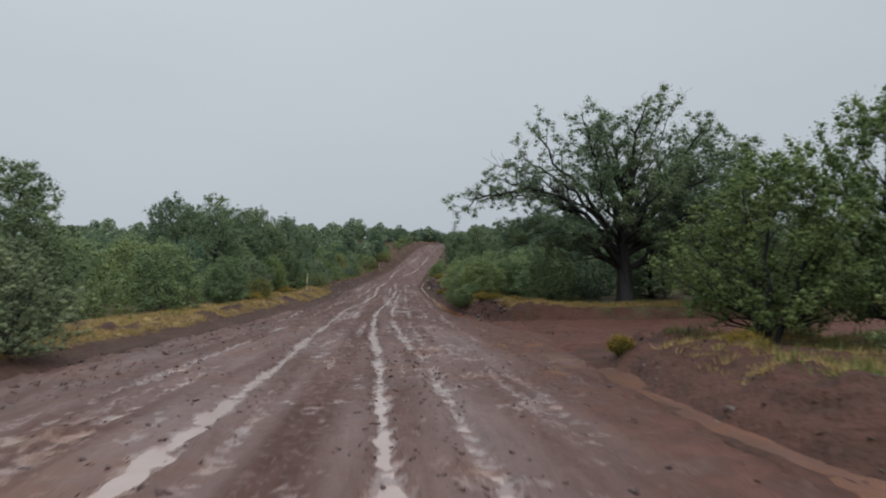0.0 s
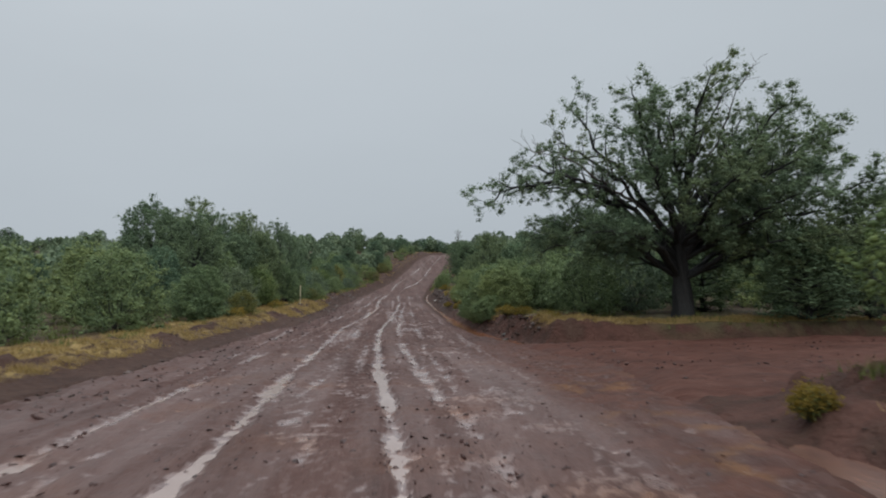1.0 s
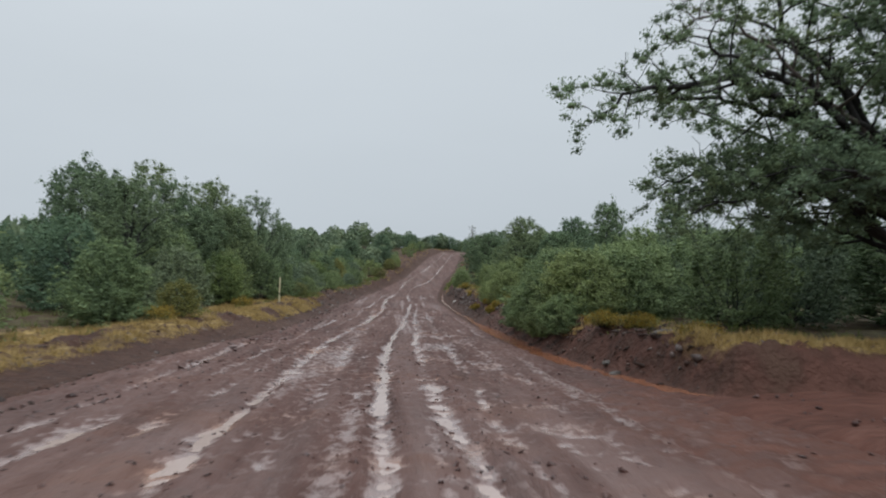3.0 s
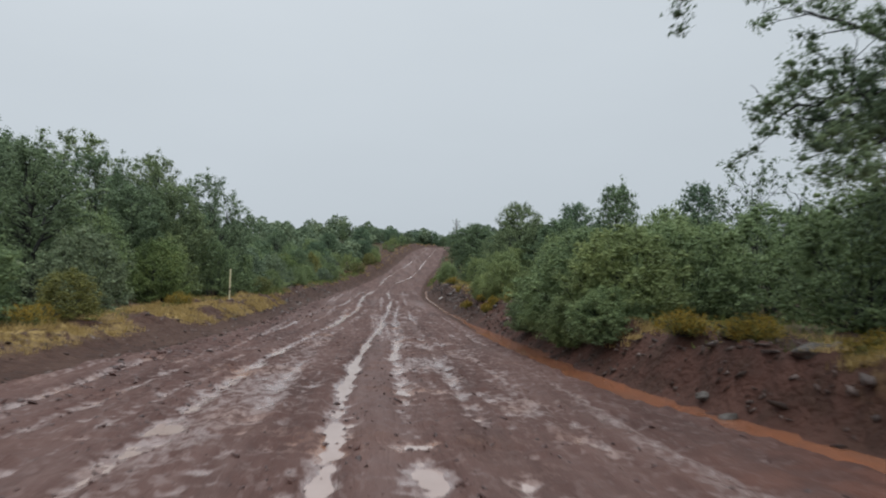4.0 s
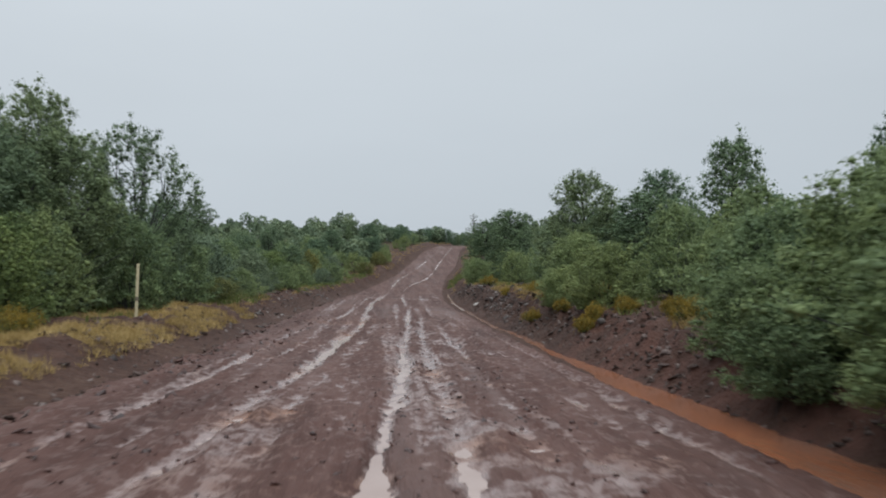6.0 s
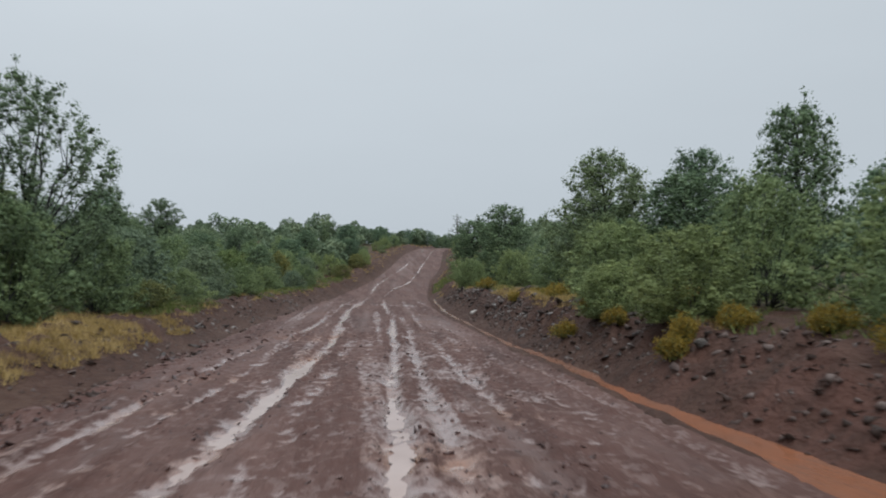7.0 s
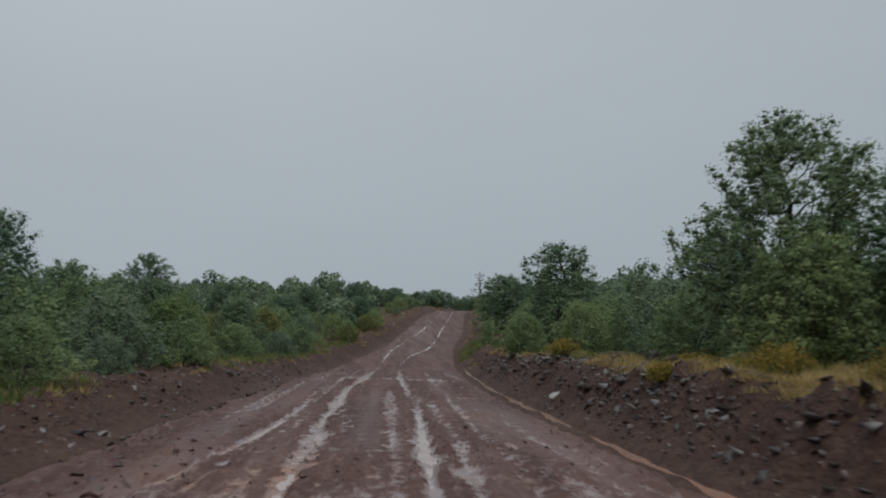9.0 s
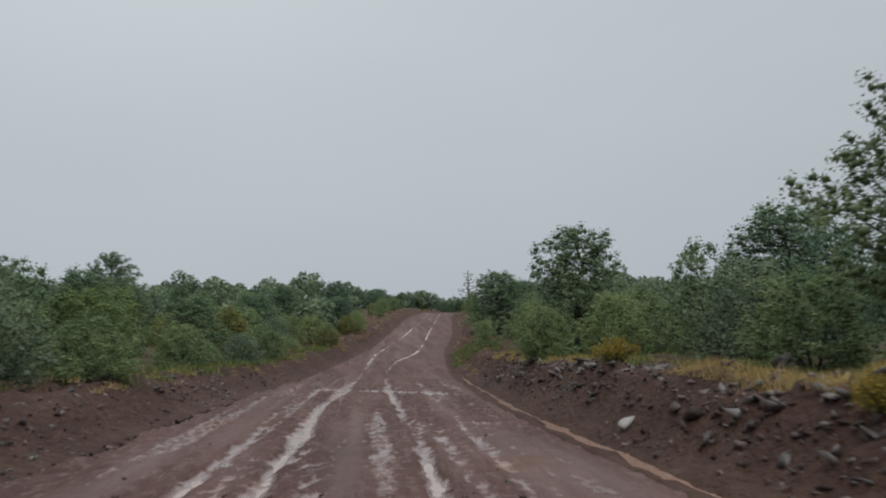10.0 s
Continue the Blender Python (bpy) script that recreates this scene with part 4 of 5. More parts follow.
    for at, via, end, r, dead in limbs:
        open_side = end[0] < -3 and end[2] > 3.7
        pos, par, rad, tips = [bole[at].copy()], [-1], [r * 1.15], []
        ids = curve_to(rng, pos, par, rad, 0, np.array(via), np.array(end), r * 1.05, 0.016, 0.28, 0.06)
        for bough in side_shoots(rng, pos, par, rad, ids, 0.32 if open_side else 0.22, 0.21 if open_side else 0.17, 1.2, 0.13, 0.12, 0.035, 0.8):
            gone = rng.uniform() < dead + 0.08 * open_side
            for twig in side_shoots(rng, pos, par, rad, bough, 0.25, 0.17 if open_side else 0.15, 0.46, 0.16, 0.10, 0.010):
                if not gone:
                    tips += [pos[twig[-1]], pos[twig[-2]] + rng.normal(size=3) * 0.08]
                    if not open_side:
                        tips.append(pos[twig[0]] + rng.normal(size=3) * 0.12)
            if not gone:
                tips.append(pos[bough[-1]])
        if dead < 1:
            tips.append(pos[ids[-1]])
        co, f = wood(pos, par, rad)
        branch = mesh_object("limb", co, f, BARK if dead < 1 else DEADWOOD, True, root)
        if tips:
            tips = np.array(tips)
            co, f = tufts_to_leaves(rng, tips, (0.135 if end[0] < -3 else 0.175) * rng.uniform(0.55, 1.4, len(tips)), 46, 0.056, 0.52, 0.8)
            mesh_object("foliage", co, f, JUNIPER, False, branch)
    root.matrix_basis = Matrix.Translation((x, y, float(land(x, y))))
    tagged(root, "great spreading juniper with forked dark limbs and bare twigs", "tree")
    PLANTED.append((x, y, 3.5))
    return root


spreading_tree(10.22, 29.85)

# ---- trees and shrubs whose places can be told ----
# left of the road
plant("grey_shrub", -6.4, 12.2, 2.0, 1.4)
plant("juniper_tree", -7.5, 15.0, 3.8, 1.4)
plant("oak_shrub", -8.9, 9.5, 2.4, 1.6)
plant("oak_shrub", -11.0, 19.0, 2.6, 1.8)
plant("oak_shrub", -9.3, 30.5, 3.0, 2.1)
plant("oak_shrub", -12.0, 27.0, 2.6, 2.0)
plant("grey_shrub", -14.5, 31.5, 2.8, 1.9)
plant("oak_shrub", -12.2, 35.0, 3.3, 2.2)
plant("roadside_oak", -8.0, 36.5, 2.3, 1.6)
plant("grey_shrub", -7.6, 41.6, 2.3, 1.5)
plant("young_juniper", -7.5, 47.6, 2.4, 1.1)
plant("olive_shrub", -6.6, 38.2, 1.1, 0.9)
plant("juniper_tree", -14.9, 51.0, 6.6, 2.6)
plant("thin_juniper", -9.2, 53.0, 6.1, 1.8)
plant("thin_juniper", -7.8, 55.7, 5.8, 1.9)
plant("thin_juniper", -11.4, 52.2, 6.0, 2.0)
plant("thin_juniper", -10.4, 54.6, 6.2, 2.1)
plant("juniper_tree", -13.0, 48.6, 5.8, 2.2)
plant("juniper_tree", -9.4, 50.6, 4.6, 1.9)
plant("oak_shrub", -9.6, 47.5, 3.2, 1.9)
plant("juniper_tree", -10.6, 45.0, 5.3, 2.1)
plant("oak_shrub", -8.0, 50.3, 2.6, 1.5)
plant("oak_shrub", -7.0, 53.6, 2.6, 1.5)
plant("oak_shrub", -6.7, 57.6, 2.3, 1.4)
plant("grey_shrub", -7.0, 60.8, 2.5, 1.7)
plant("oak_shrub", -9.4, 58.4, 2.7, 1.7)
plant("oak_shrub", -10.6, 62.5, 2.8, 1.8)
plant("grey_shrub", -6.4, 67.6, 2.0, 1.4)
plant("young_juniper", -6.2, 72.4, 2.2, 1.2)
plant("olive_shrub", -1.9, 100.5, 1.2, 1.1)
plant("thin_juniper", -12.6, 53.6, 7.1, 2.4)
plant("juniper_tree", -8.4, 52.0, 4.8, 1.9)
plant("oak_shrub", -8.3, 54.8, 3.3, 1.6)
plant("evergreen_tree", -12.0, 73.0, 5.0, 1.6)
plant("oak_shrub", -7.0, 75.4, 2.2, 1.4)
plant("oak_shrub", -8.6, 71.5, 2.7, 1.7)
plant("young_juniper", -9.6, 84.0, 3.1, 1.6)
plant("olive_shrub", -6.2, 90.0, 2.6, 1.6)
plant("grey_shrub", -4.8, 98.0, 1.9, 1.2)
plant("oak_shrub", -8.6, 95.0, 3.2, 1.8)
plant("oak_shrub", -7.4, 105.0, 3.4, 2.0)
plant("evergreen_tree", -5.8, 112.0, 4.0, 1.7)
plant("juniper_tree", -25.5, 132.0, 6.2, 3.0)
plant("evergreen_tree", -2.0, 124.0, 4.2, 1.7)
plant("olive_shrub", -0.8, 112.5, 1.6, 1.2)
plant("oak_shrub", -5.7, 61.8, 1.2, 1.0)
plant("grey_shrub", -5.5, 65.0, 1.0, 0.8)
plant("oak_shrub", -5.2, 69.6, 1.3, 1.1)
plant("oak_shrub", -5.3, 77.5, 1.5, 1.2)
plant("grey_shrub", -4.4, 83.0, 1.4, 1.1)
plant("oak_shrub", -4.2, 88.0, 1.7, 1.3)
plant("olive_shrub", -5.8, 58.8, 1.0, 0.9)
# darker trees among the scrub on the climb
plant("evergreen_tree", -9.4, 66.0, 3.6, 1.6)
plant("juniper_tree", -13.2, 69.5, 4.2, 1.9)
plant("evergreen_tree", -9.0, 79.5, 3.4, 1.5)
plant("juniper_tree", -13.6, 82.5, 4.3, 2.0)
plant("evergreen_tree", -6.9, 86.5, 3.0, 1.5)
plant("juniper_tree", -11.6, 91.5, 4.0, 1.9)
plant("evergreen_tree", -6.4, 100.5, 3.4, 1.7)
plant("juniper_tree", -11.0, 103.5, 4.2, 2.1)
plant("evergreen_tree", -17.0, 76.0, 4.6, 2.0)
plant("evergreen_tree", -17.5, 90.0, 4.4, 2.0)
plant("olive_shrub", -8.4, 90.5, 2.3, 1.5)
plant("evergreen_tree", -1.6, 117.5, 3.0, 1.5)
# right of the road
plant("bank_juniper", 7.1, 12.6, 3.8, 1.8)
plant("bank_juniper", 9.6, 12.6, 4.9, 1.9)
plant("roadside_oak", 8.9, 9.8, 2.6, 1.6)
plant("olive_shrub", 8.4, 14.3, 1.0, 1.0)
plant("oak_shrub", 13.0, 10.0, 3.2, 2.0)
plant("roadside_oak", 4.85, 36.0, 1.9, 1.7)
plant("roadside_oak", 4.7, 38.2, 2.0, 1.6)
plant("roadside_oak", 6.6, 37.0, 2.2, 1.8)
plant("roadside_oak", 5.2, 40.3, 2.1, 1.7)
plant("oak_shrub", 6.9, 41.2, 2.3, 1.8)
plant("roadside_oak", 5.7, 43.2, 2.0, 1.5)
plant("roadside_oak", 4.9, 49.6, 1.5, 1.2)
plant("roadside_oak", 6.4, 45.6, 2.0, 1.3)
# low growth hanging over the bank towards the ditch
plant("roadside_oak", 4.15, 34.9, 1.0, 1.0)
plant("roadside_oak", 4.0, 36.6, 1.0, 0.95)
plant("roadside_oak", 4.1, 38.5, 1.1, 1.0)
plant("roadside_oak", 4.0, 40.4, 1.0, 0.9)
plant("roadside_oak", 4.4, 42.0, 1.1, 0.9)
plant("roadside_oak", 4.7, 52.3, 1.1, 1.0)
plant("grey_juniper", 11.9, 43.6, 4.8, 2.1)
plant("grey_juniper", 14.4, 42.2, 4.7, 2.0)
plant("oak_shrub", 7.6, 32.8, 2.4, 1.8)
plant("oak_shrub", 9.0, 38.2, 2.8, 2.1)
plant("oak_shrub", 8.4, 43.0, 2.9, 2.0)
plant("oak_shrub", 7.2, 47.2, 2.6, 1.6)
plant("grey_shrub", 9.8, 34.2, 3.0, 2.0)
plant("evergreen_tree", 13.2, 34.8, 3.9, 2.2)
plant("oak_shrub", 16.4, 33.0, 3.4, 2.2)
plant("evergreen_tree", 13.8, 28.3, 3.3, 1.9)
plant("juniper_tree", 16.4, 28.6, 4.7, 2.4)
plant("roadside_oak", 5.7, 54.6, 2.0, 1.5)
plant("oak_shrub", 7.6, 52.0, 2.7, 1.6)
plant("evergreen_tree", 13.4, 51.0, 5.0, 1.2)
plant("evergreen_tree", 12.4, 58.2, 5.8, 1.5)
plant("evergreen_tree", 11.3, 62.2, 5.1, 1.7)
plant("juniper_tree", 8.1, 62.7, 5.0, 2.15)
plant("oak_shrub", 9.6, 56.0, 3.0, 1.7)
plant("oak_shrub", 10.6, 47.5, 3.5, 2.0)
plant("roadside_oak", 7.4, 60.9, 2.3, 1.6)
plant("evergreen_tree", 10.0, 60.4, 4.0, 2.0)
plant("oak_shrub", 7.4, 65.8, 1.7, 1.4)
plant("grey_shrub", 8.6, 69.6, 2.3, 1.7)
plant("evergreen_tree", 12.3, 74.0, 4.4, 2.1)
plant("roadside_oak", 5.2, 74.4, 1.5, 1.1)
plant("oak_shrub", 7.6, 75.5, 2.1, 1.5)
plant("evergreen_tree", 8.2, 80.8, 5.1, 2.1)
plant("oak_shrub", 9.8, 78.5, 2.4, 1.6)
plant("oak_shrub", 8.8, 86.6, 2.4, 1.6)
plant("evergreen_tree", 10.9, 110.0, 5.3, 2.7)
plant("oak_shrub", 10.2, 95.0, 2.6, 1.8)
plant("oak_shrub", 11.6, 102.0, 2.8, 1.8)
plant("evergreen_tree", 14.5, 118.0, 4.4, 2.0)


# ---- plants that close the gaps behind them ----
def free_spot(x, y, r, close=0.62):
    return all((x - a) ** 2 + (y - b) ** 2 > ((r + q) * close) ** 2 for a, b, q in PLANTED)


frng = np.random.default_rng(41)
for _ in range(2600):
    y = frng.uniform(4, 108)
    side = 1 if frng.uniform() < 0.5 else -1
    reach = 4.6 + 17 * frng.uniform() ** 1.3
    x = float(right_edge(y)) + reach + 1.2 if side > 0 else float(left_edge(y)) - reach
    if side > 0 and (13 < y < 29.5 and x < 32) or abs(x) > 0.72 * y + 7:
        continue
    tall = frng.uniform() < 0.3
    h = frng.uniform(2.7, 3.7) if tall else frng.uniform(1.8, 2.8)
    r = h * (0.40 if tall else 0.60)
    if free_spot(x, y, r) and len(PLANTED) < 222:
        plant("back_juniper" if tall else "back_shrub", x, y, h, r)


for k in range(15):
    x, y = 4.5 + 1.15 * k + frng.uniform(-0.4, 0.4), 164 + frng.uniform(0, 9) + (0 if k < 9 else 6)
    if x < float(left_edge(y)) - 2.5:
        plant("back_juniper", x, y, frng.uniform(2.4, 3.6), 1.7)
for x, y, h in ((-2.6, 150.0, 3.2), (-0.4, 154.0, 3.0), (1.4, 151.0, 2.6), (3.2, 157.0, 3.0), (-4.8, 146.0, 3.6)):
    plant("back_juniper", x, y, h, 1.9)
for k in range(34):
    y = 80 + 72 * (k + frng.uniform()) / 34
    side = 1 if k % 2 else -1
    d = frng.uniform(1.7, 4.8)
    x = float(right_edge(y)) + d + 0.3 if side > 0 else float(left_edge(y)) - d
    h = frng.uniform(0.9, 2.0)
    if free_spot(x, y, h * 0.6, 0.8):
        plant("back_shrub", x, y, h, h * 0.65)


def far_wood():
    """Far and half-hidden trees, past counting: uneven clumps of leaves."""
    rng = np.random.default_rng(77)
    spots, out = [], []
    for _ in range(14000):
        x, y = rng.uniform(-120, 140), rng.uniform(-25, 240)
        if float(left_edge(y)) - 4.5 < x < float(right_edge(y)) + 5.5 or abs(x) > 0.72 * max(y, 0) + 24:
            continue
        if abs(x) < 20 and y < 95 or (12 < y < 30 and 2 < x < 36) or (y < 3 and abs(x) < 15):
            continue
        gap = 6.0 if abs(x) > 42 or y > 185 or y < 2 else 3.4 if y < 95 or -20 < x < 36 and y < 175 else 4.6
        if any((x - a) ** 2 + (y - b) ** 2 < gap * gap for a, b in spots) or not free_spot(x, y, 1.5):
            continue
        spots.append((x, y))
    for x, y in spots:
        h = (rng.uniform(2.1, 4.0) + (rng.uniform(0.5, 1.7) if rng.uniform() < 0.25 else 0)) * (0.84 if x < left_edge(y) and y > 90 else 1.0)
        near = abs(x) < 34 and y < 150
        # seven rounded masses: one in the middle, the rest round and below it
        wide = h * rng.uniform(0.42, 0.56)
        a = rng.uniform(0, 6.28) + np.arange(7) * 1.05
        out_by = np.append(rng.uniform(0.45, 0.75, 6) * wide, 0.1)
        up = np.append(rng.uniform(0.22, 0.66, 6) * h, 0.70 * h)
        ball = np.append(rng.uniform(0.40, 0.56, 6) * wide, 0.52 * wide)
        mass = np.stack([out_by * np.cos(a), out_by * np.sin(a), up], -1)
        n = 110 if near else 80
        v = rng.normal(size=(7 * n, 3))
        v /= np.linalg.norm(v, axis=1, keepdims=True)
        lumpy = np.repeat(ball, n)[:, None] * (1 + 0.16 * np.sin(9 * v[:, :1] + x) * np.cos(8 * v[:, 1:2] + y))
        c0 = np.repeat(mass, n, 0) + v * lumpy * rng.uniform(0.1, 1, (7 * n, 1)) ** 0.4 * np.array([1, 1, 0.85])
        size = 0.21 if near else 0.30
        top = h / max(0.1, c0[:, 2].max())
        foot = np.array([x, y, float(land(x, y))])
        out.append(leaf_cards(rng, c0 * np.array([1, 1, top]) + foot, size, size * 0.85, 0.1, 0.5 * v)[0])
        for m, r in zip(mass, ball):
            u = rng.normal(size=(40, 3))
            u *= 0.74 * r / np.linalg.norm(u, axis=1, keepdims=True)
            out.append(leaf_cards(rng, (m + u) * np.array([1, 1, top]) + foot, 0.3 * r + 0.12, 0.4 * r + 0.12, 0.0, 0.0)[0])
    co = np.concatenate(out)
    ob = mesh_object("woodland", co, np.arange(len(co)).reshape(-1, 3), HAZYWOOD)
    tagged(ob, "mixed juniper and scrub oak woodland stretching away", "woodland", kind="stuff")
    return len(spots), len(co) // 2


# Far leaves lightened and greyed: distance haze put into the colour.
HAZYWOOD = leafy("hazed_woodland_leaf", [(0.071, 0.104, 0.07), (0.155, 0.21, 0.128), (0.241, 0.294, 0.168)], 0.25, 0.65, scale=0.34, detail_scale=1.1, island=0.14)
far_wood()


# ---- dead pine on the skyline ----
def snag(x, y, height):
    rng = np.random.default_rng(9)
    pos = [np.array([0.03 * math.sin(1.3 * k), 0.02 * math.cos(1.7 * k), -0.2 + height * k / 14]) for k in range(15)]
    par = [k - 1 for k in range(15)]
    rad = [0.13 - 0.007 * k for k in range(15)]
    tips = []
    for k in range(30):
        at = 4 + int(10 * ((k + rng.uniform()) / 30) ** 0.9)
        a, reach = k * 2.4 + rng.uniform(-0.5, 0.5), (1.18 - at / 14) * 0.40 * height * rng.uniform(0.35, 1.0)
        end = pos[at] + np.array([reach * math.cos(a), reach * math.sin(a), reach * rng.uniform(-0.05, 0.45)])
        via = pos[at] + (end - pos[at]) * np.array([0.5, 0.5, -0.1])
        ids = curve_to(rng, pos, par, rad, at, via, end, 0.045, 0.022, 0.25, 0.02)
        for twig in side_shoots(rng, pos, par, rad, ids, 0.4, 0.35, 0.4, 0.12, 0.2, 0.02):
            tips.append(pos[twig[-1]])
        tips.append(pos[ids[-1]])
    rad = np.maximum(np.array(rad), 0.018)
    root = new("dead_pine")
    co, f = tubes(np.array(pos), np.array(par), rad, 5)
    mesh_object("trunk", co, f, DEADWOOD, True, root)
    keep = np.array(tips)[rng.uniform(size=len(tips)) < 0.6]
    co, f = tufts_to_leaves(rng, keep, np.full(len(keep), 0.13), 16, 0.10, 0.45, 0.6, core=0.3)
    mesh_object("sparse_needles", co, f, SAGE, False, root)
    root.matrix_basis = Matrix.Translation((x, y, float(land(x, y))))
    tagged(root, "thin half-dead pine with bare side branches", "tree")


snag(13.4, 141.0, 5.3)


# ---- grass, weeds and flowering bushes ----
def blades(rng, feet, height, spread, per, width=0.012):
    """Tufts of bent blades, three corners each, round each foot."""
    c = np.repeat(feet, per, 0)
    n = len(c)
    a = rng.uniform(0, 6.283, n)
    foot = c + np.stack([np.cos(a), np.sin(a), 0 * a], -1) * rng.uniform(0, spread, (n, 1))
    h = np.repeat(height, per)[:, None] * rng.uniform(0.5, 1.2, (n, 1))
    b = rng.uniform(0, 6.283, n)
    lean_way = np.stack([np.cos(b), np.sin(b), 0 * b], -1)
    tip = foot + lean_way * h * rng.uniform(0.1, 1.0, (n, 1)) + np.array([0, 0, 1]) * h
    side = np.stack([-np.sin(b), np.cos(b), 0 * b], -1) * width * rng.uniform(0.6, 1.5, (n, 1))
    co = np.stack([foot - side, foot + side, tip], 1).reshape(-1, 3)
    return co, np.arange(3 * n).reshape(-1, 3)


def verge_spots(rng, n, y0, y1, side, near, far, patchy=0.0, seed=300):
    """Spots along a verge, from near to far metres outside the road's edge."""
    y = rng.uniform(y0, y1, n)
    d = rng.uniform(near, far, n)
    x = left_edge(y) - d if side < 0 else right_edge(y) + d
    keep = (rough(x * 0.6, y * 0.45, seed, 2) > patchy) & (side_road(x, y) < 0.3)
    x, y = x[keep], y[keep]
    return np.stack([x, y, land(x, y) - 0.02], -1)


def grass():
    rng = np.random.default_rng(31)
    feet = [verge_spots(rng, 4600, 6, 46, -1, 0.6, 3.2, -0.2), verge_spots(rng, 2900, 42, 57, -1, 0.4, 3.0, -0.25), verge_spots(rng, 800, 57, 118, -1, 0.7, 2.8, 0.0),
            verge_spots(rng, 1800, -2, 15.5, 1, 1.1, 5.5, -0.05), verge_spots(rng, 3900, 56, 84, 1, 1.4, 3.4, -0.05),
            verge_spots(rng, 1100, 30, 58, 1, 1.3, 2.6, 0.0), verge_spots(rng, 700, 28.0, 34.5, 1, 0.95, 2.8, -0.3, 450), verge_spots(rng, 700, 84, 150, 1, 0.5, 3, -0.1), verge_spots(rng, 900, 100, 160, -1, 0.4, 4, -0.3)]
    # the pale band along the far bank of the side track
    x = rng.uniform(3.9, 28, 2600)
    y = 27.45 + 0.06 * (x - 4) + rng.uniform(-0.1, 1.6, 2600)
    x, y = x[x - right_edge(y) > 0.95], y[x - right_edge(y) > 0.95]
    feet.append(np.stack([x, y, land(x, y) - 0.02], -1))
    feet = np.concatenate(feet)
    co, f = blades(rng, feet, 0.05 + 0.14 * rng.uniform(0, 1, len(feet)) ** 2, 0.18, 24, 0.0065)
    tagged(mesh_object("dry_grass", co, f, GRASS), "dry yellow grass tufts along the verges", "grass", kind="stuff")
    feet = np.concatenate([verge_spots(rng, 1800, 4, 110, -1, 1.5, 9, -0.1, 410), verge_spots(rng, 700, 0, 15, 1, 1.5, 9, -0.1, 420),
                           verge_spots(rng, 1900, 27, 100, 1, 1.6, 9, -0.1, 430), verge_spots(rng, 420, 56, 84, 1, 1.4, 3.4, 0.0, 470), verge_spots(rng, 1100, 57, 100, -1, 0.9, 2.6, -0.3, 460), verge_spots(rng, 400, 92, 102, 1, 0.2, 2.6, -0.6, 440), verge_spots(rng, 16, 29.5, 33.5, 1, 1.0, 2.4, -0.9, 450)])
    co, f = blades(rng, feet, rng.uniform(0.08, 0.26, len(feet)), 0.25, 16, 0.011)
    tagged(mesh_object("green_weeds", co, f, WEED), "low green weeds among the grass", "weeds", kind="stuff")


grass()


def flowering_bush(x, y, h, r, seed):
    """A low bush of upright stems with narrow leaves and feathery yellow heads."""
    rng = np.random.default_rng(seed)
    root = new("rabbitbrush")
    n = 90
    a, f = rng.uniform(0, 6.283, n), np.sqrt(rng.uniform(0.02, 1, n))
    reach = r * f * (1 + 0.3 * np.sin(3 * a + seed))
    tips = np.stack([reach * np.cos(a), reach * np.sin(a), h * (1.1 - 0.45 * f * f) * rng.uniform(0.6, 1.15, n)], -1)
    pos = np.concatenate([tips * np.array([0.25, 0.25, 0]) + np.array([0, 0, -0.04]), tips * np.array([0.6, 0.6, 0.6]), tips])
    par = np.concatenate([np.full(n, -1), np.arange(n), np.arange(n) + n])
    co, fc = tubes(pos, par, np.full(3 * n, 0.005), 3)
    mesh_object("stem", co, fc, BARK, False, root)
    c = np.repeat(tips, 14, 0) * (rng.uniform(0.3, 0.9, (14 * n, 1)) ** np.array([0.6, 0.6, 1.0])) + rng.normal(size=(14 * n, 3)) * 0.03
    co, fc = leaf_cards(rng, c, 0.075, 0.014, 1.6)
    mesh_object("foliage", co, fc, OLIVE, False, root)
    c = np.repeat(tips, 22, 0)
    c = c + rng.normal(size=c.shape) * np.array([0.035, 0.035, 0.05]) - np.array([0, 0, 0.03])
    co, fc = leaf_cards(rng, c, 0.042, 0.018, 1.0)
    mesh_object("blossom", co, fc, FLOWER, False, root)
    root.matrix_basis = Matrix.Translation((x, y, float(land(x, y))))
    tagged(root, "low rabbitbrush with feathery yellow flower heads on the verge", "bush", "flowering bushes")


for k, (x, y, h, r) in enumerate([(4.27, 12.55, 0.30, 0.19), (4.45, 52.7, 0.36, 0.3), (3.95, 53.2, 0.28, 0.22), (4.0, 48.2, 0.26, 0.18), (4.3, 48.5, 0.3, 0.2), (4.85, 48.1, 0.26, 0.22), (5.5, 47.0, 0.3, 0.3), (4.95, 45.0, 0.36, 0.34), (4.3, 51.2, 0.24, 0.2), (4.5, 60.5, 0.24, 0.2), (5.2, 50.5, 0.5, 0.4), (5.2, 58.4, 0.4, 0.35), (5.35, 61.2, 0.26, 0.42), (5.95, 60.7, 0.26, 0.4), (4.35, 32.2, 0.26, 0.34), (4.7, 30.9, 0.28, 0.4), (5.3, 29.3, 0.28, 0.38),
                                  (5.5, 56.4, 0.45, 0.4), (4.9, 68.2, 0.4, 0.4), (6.0, 11.4, 0.3, 0.4), (-6.6, 36.4, 0.45, 0.5), (-6.3, 45.9, 0.4, 0.4)]):
    flowering_bush(x, y, h, r, 500 + k)


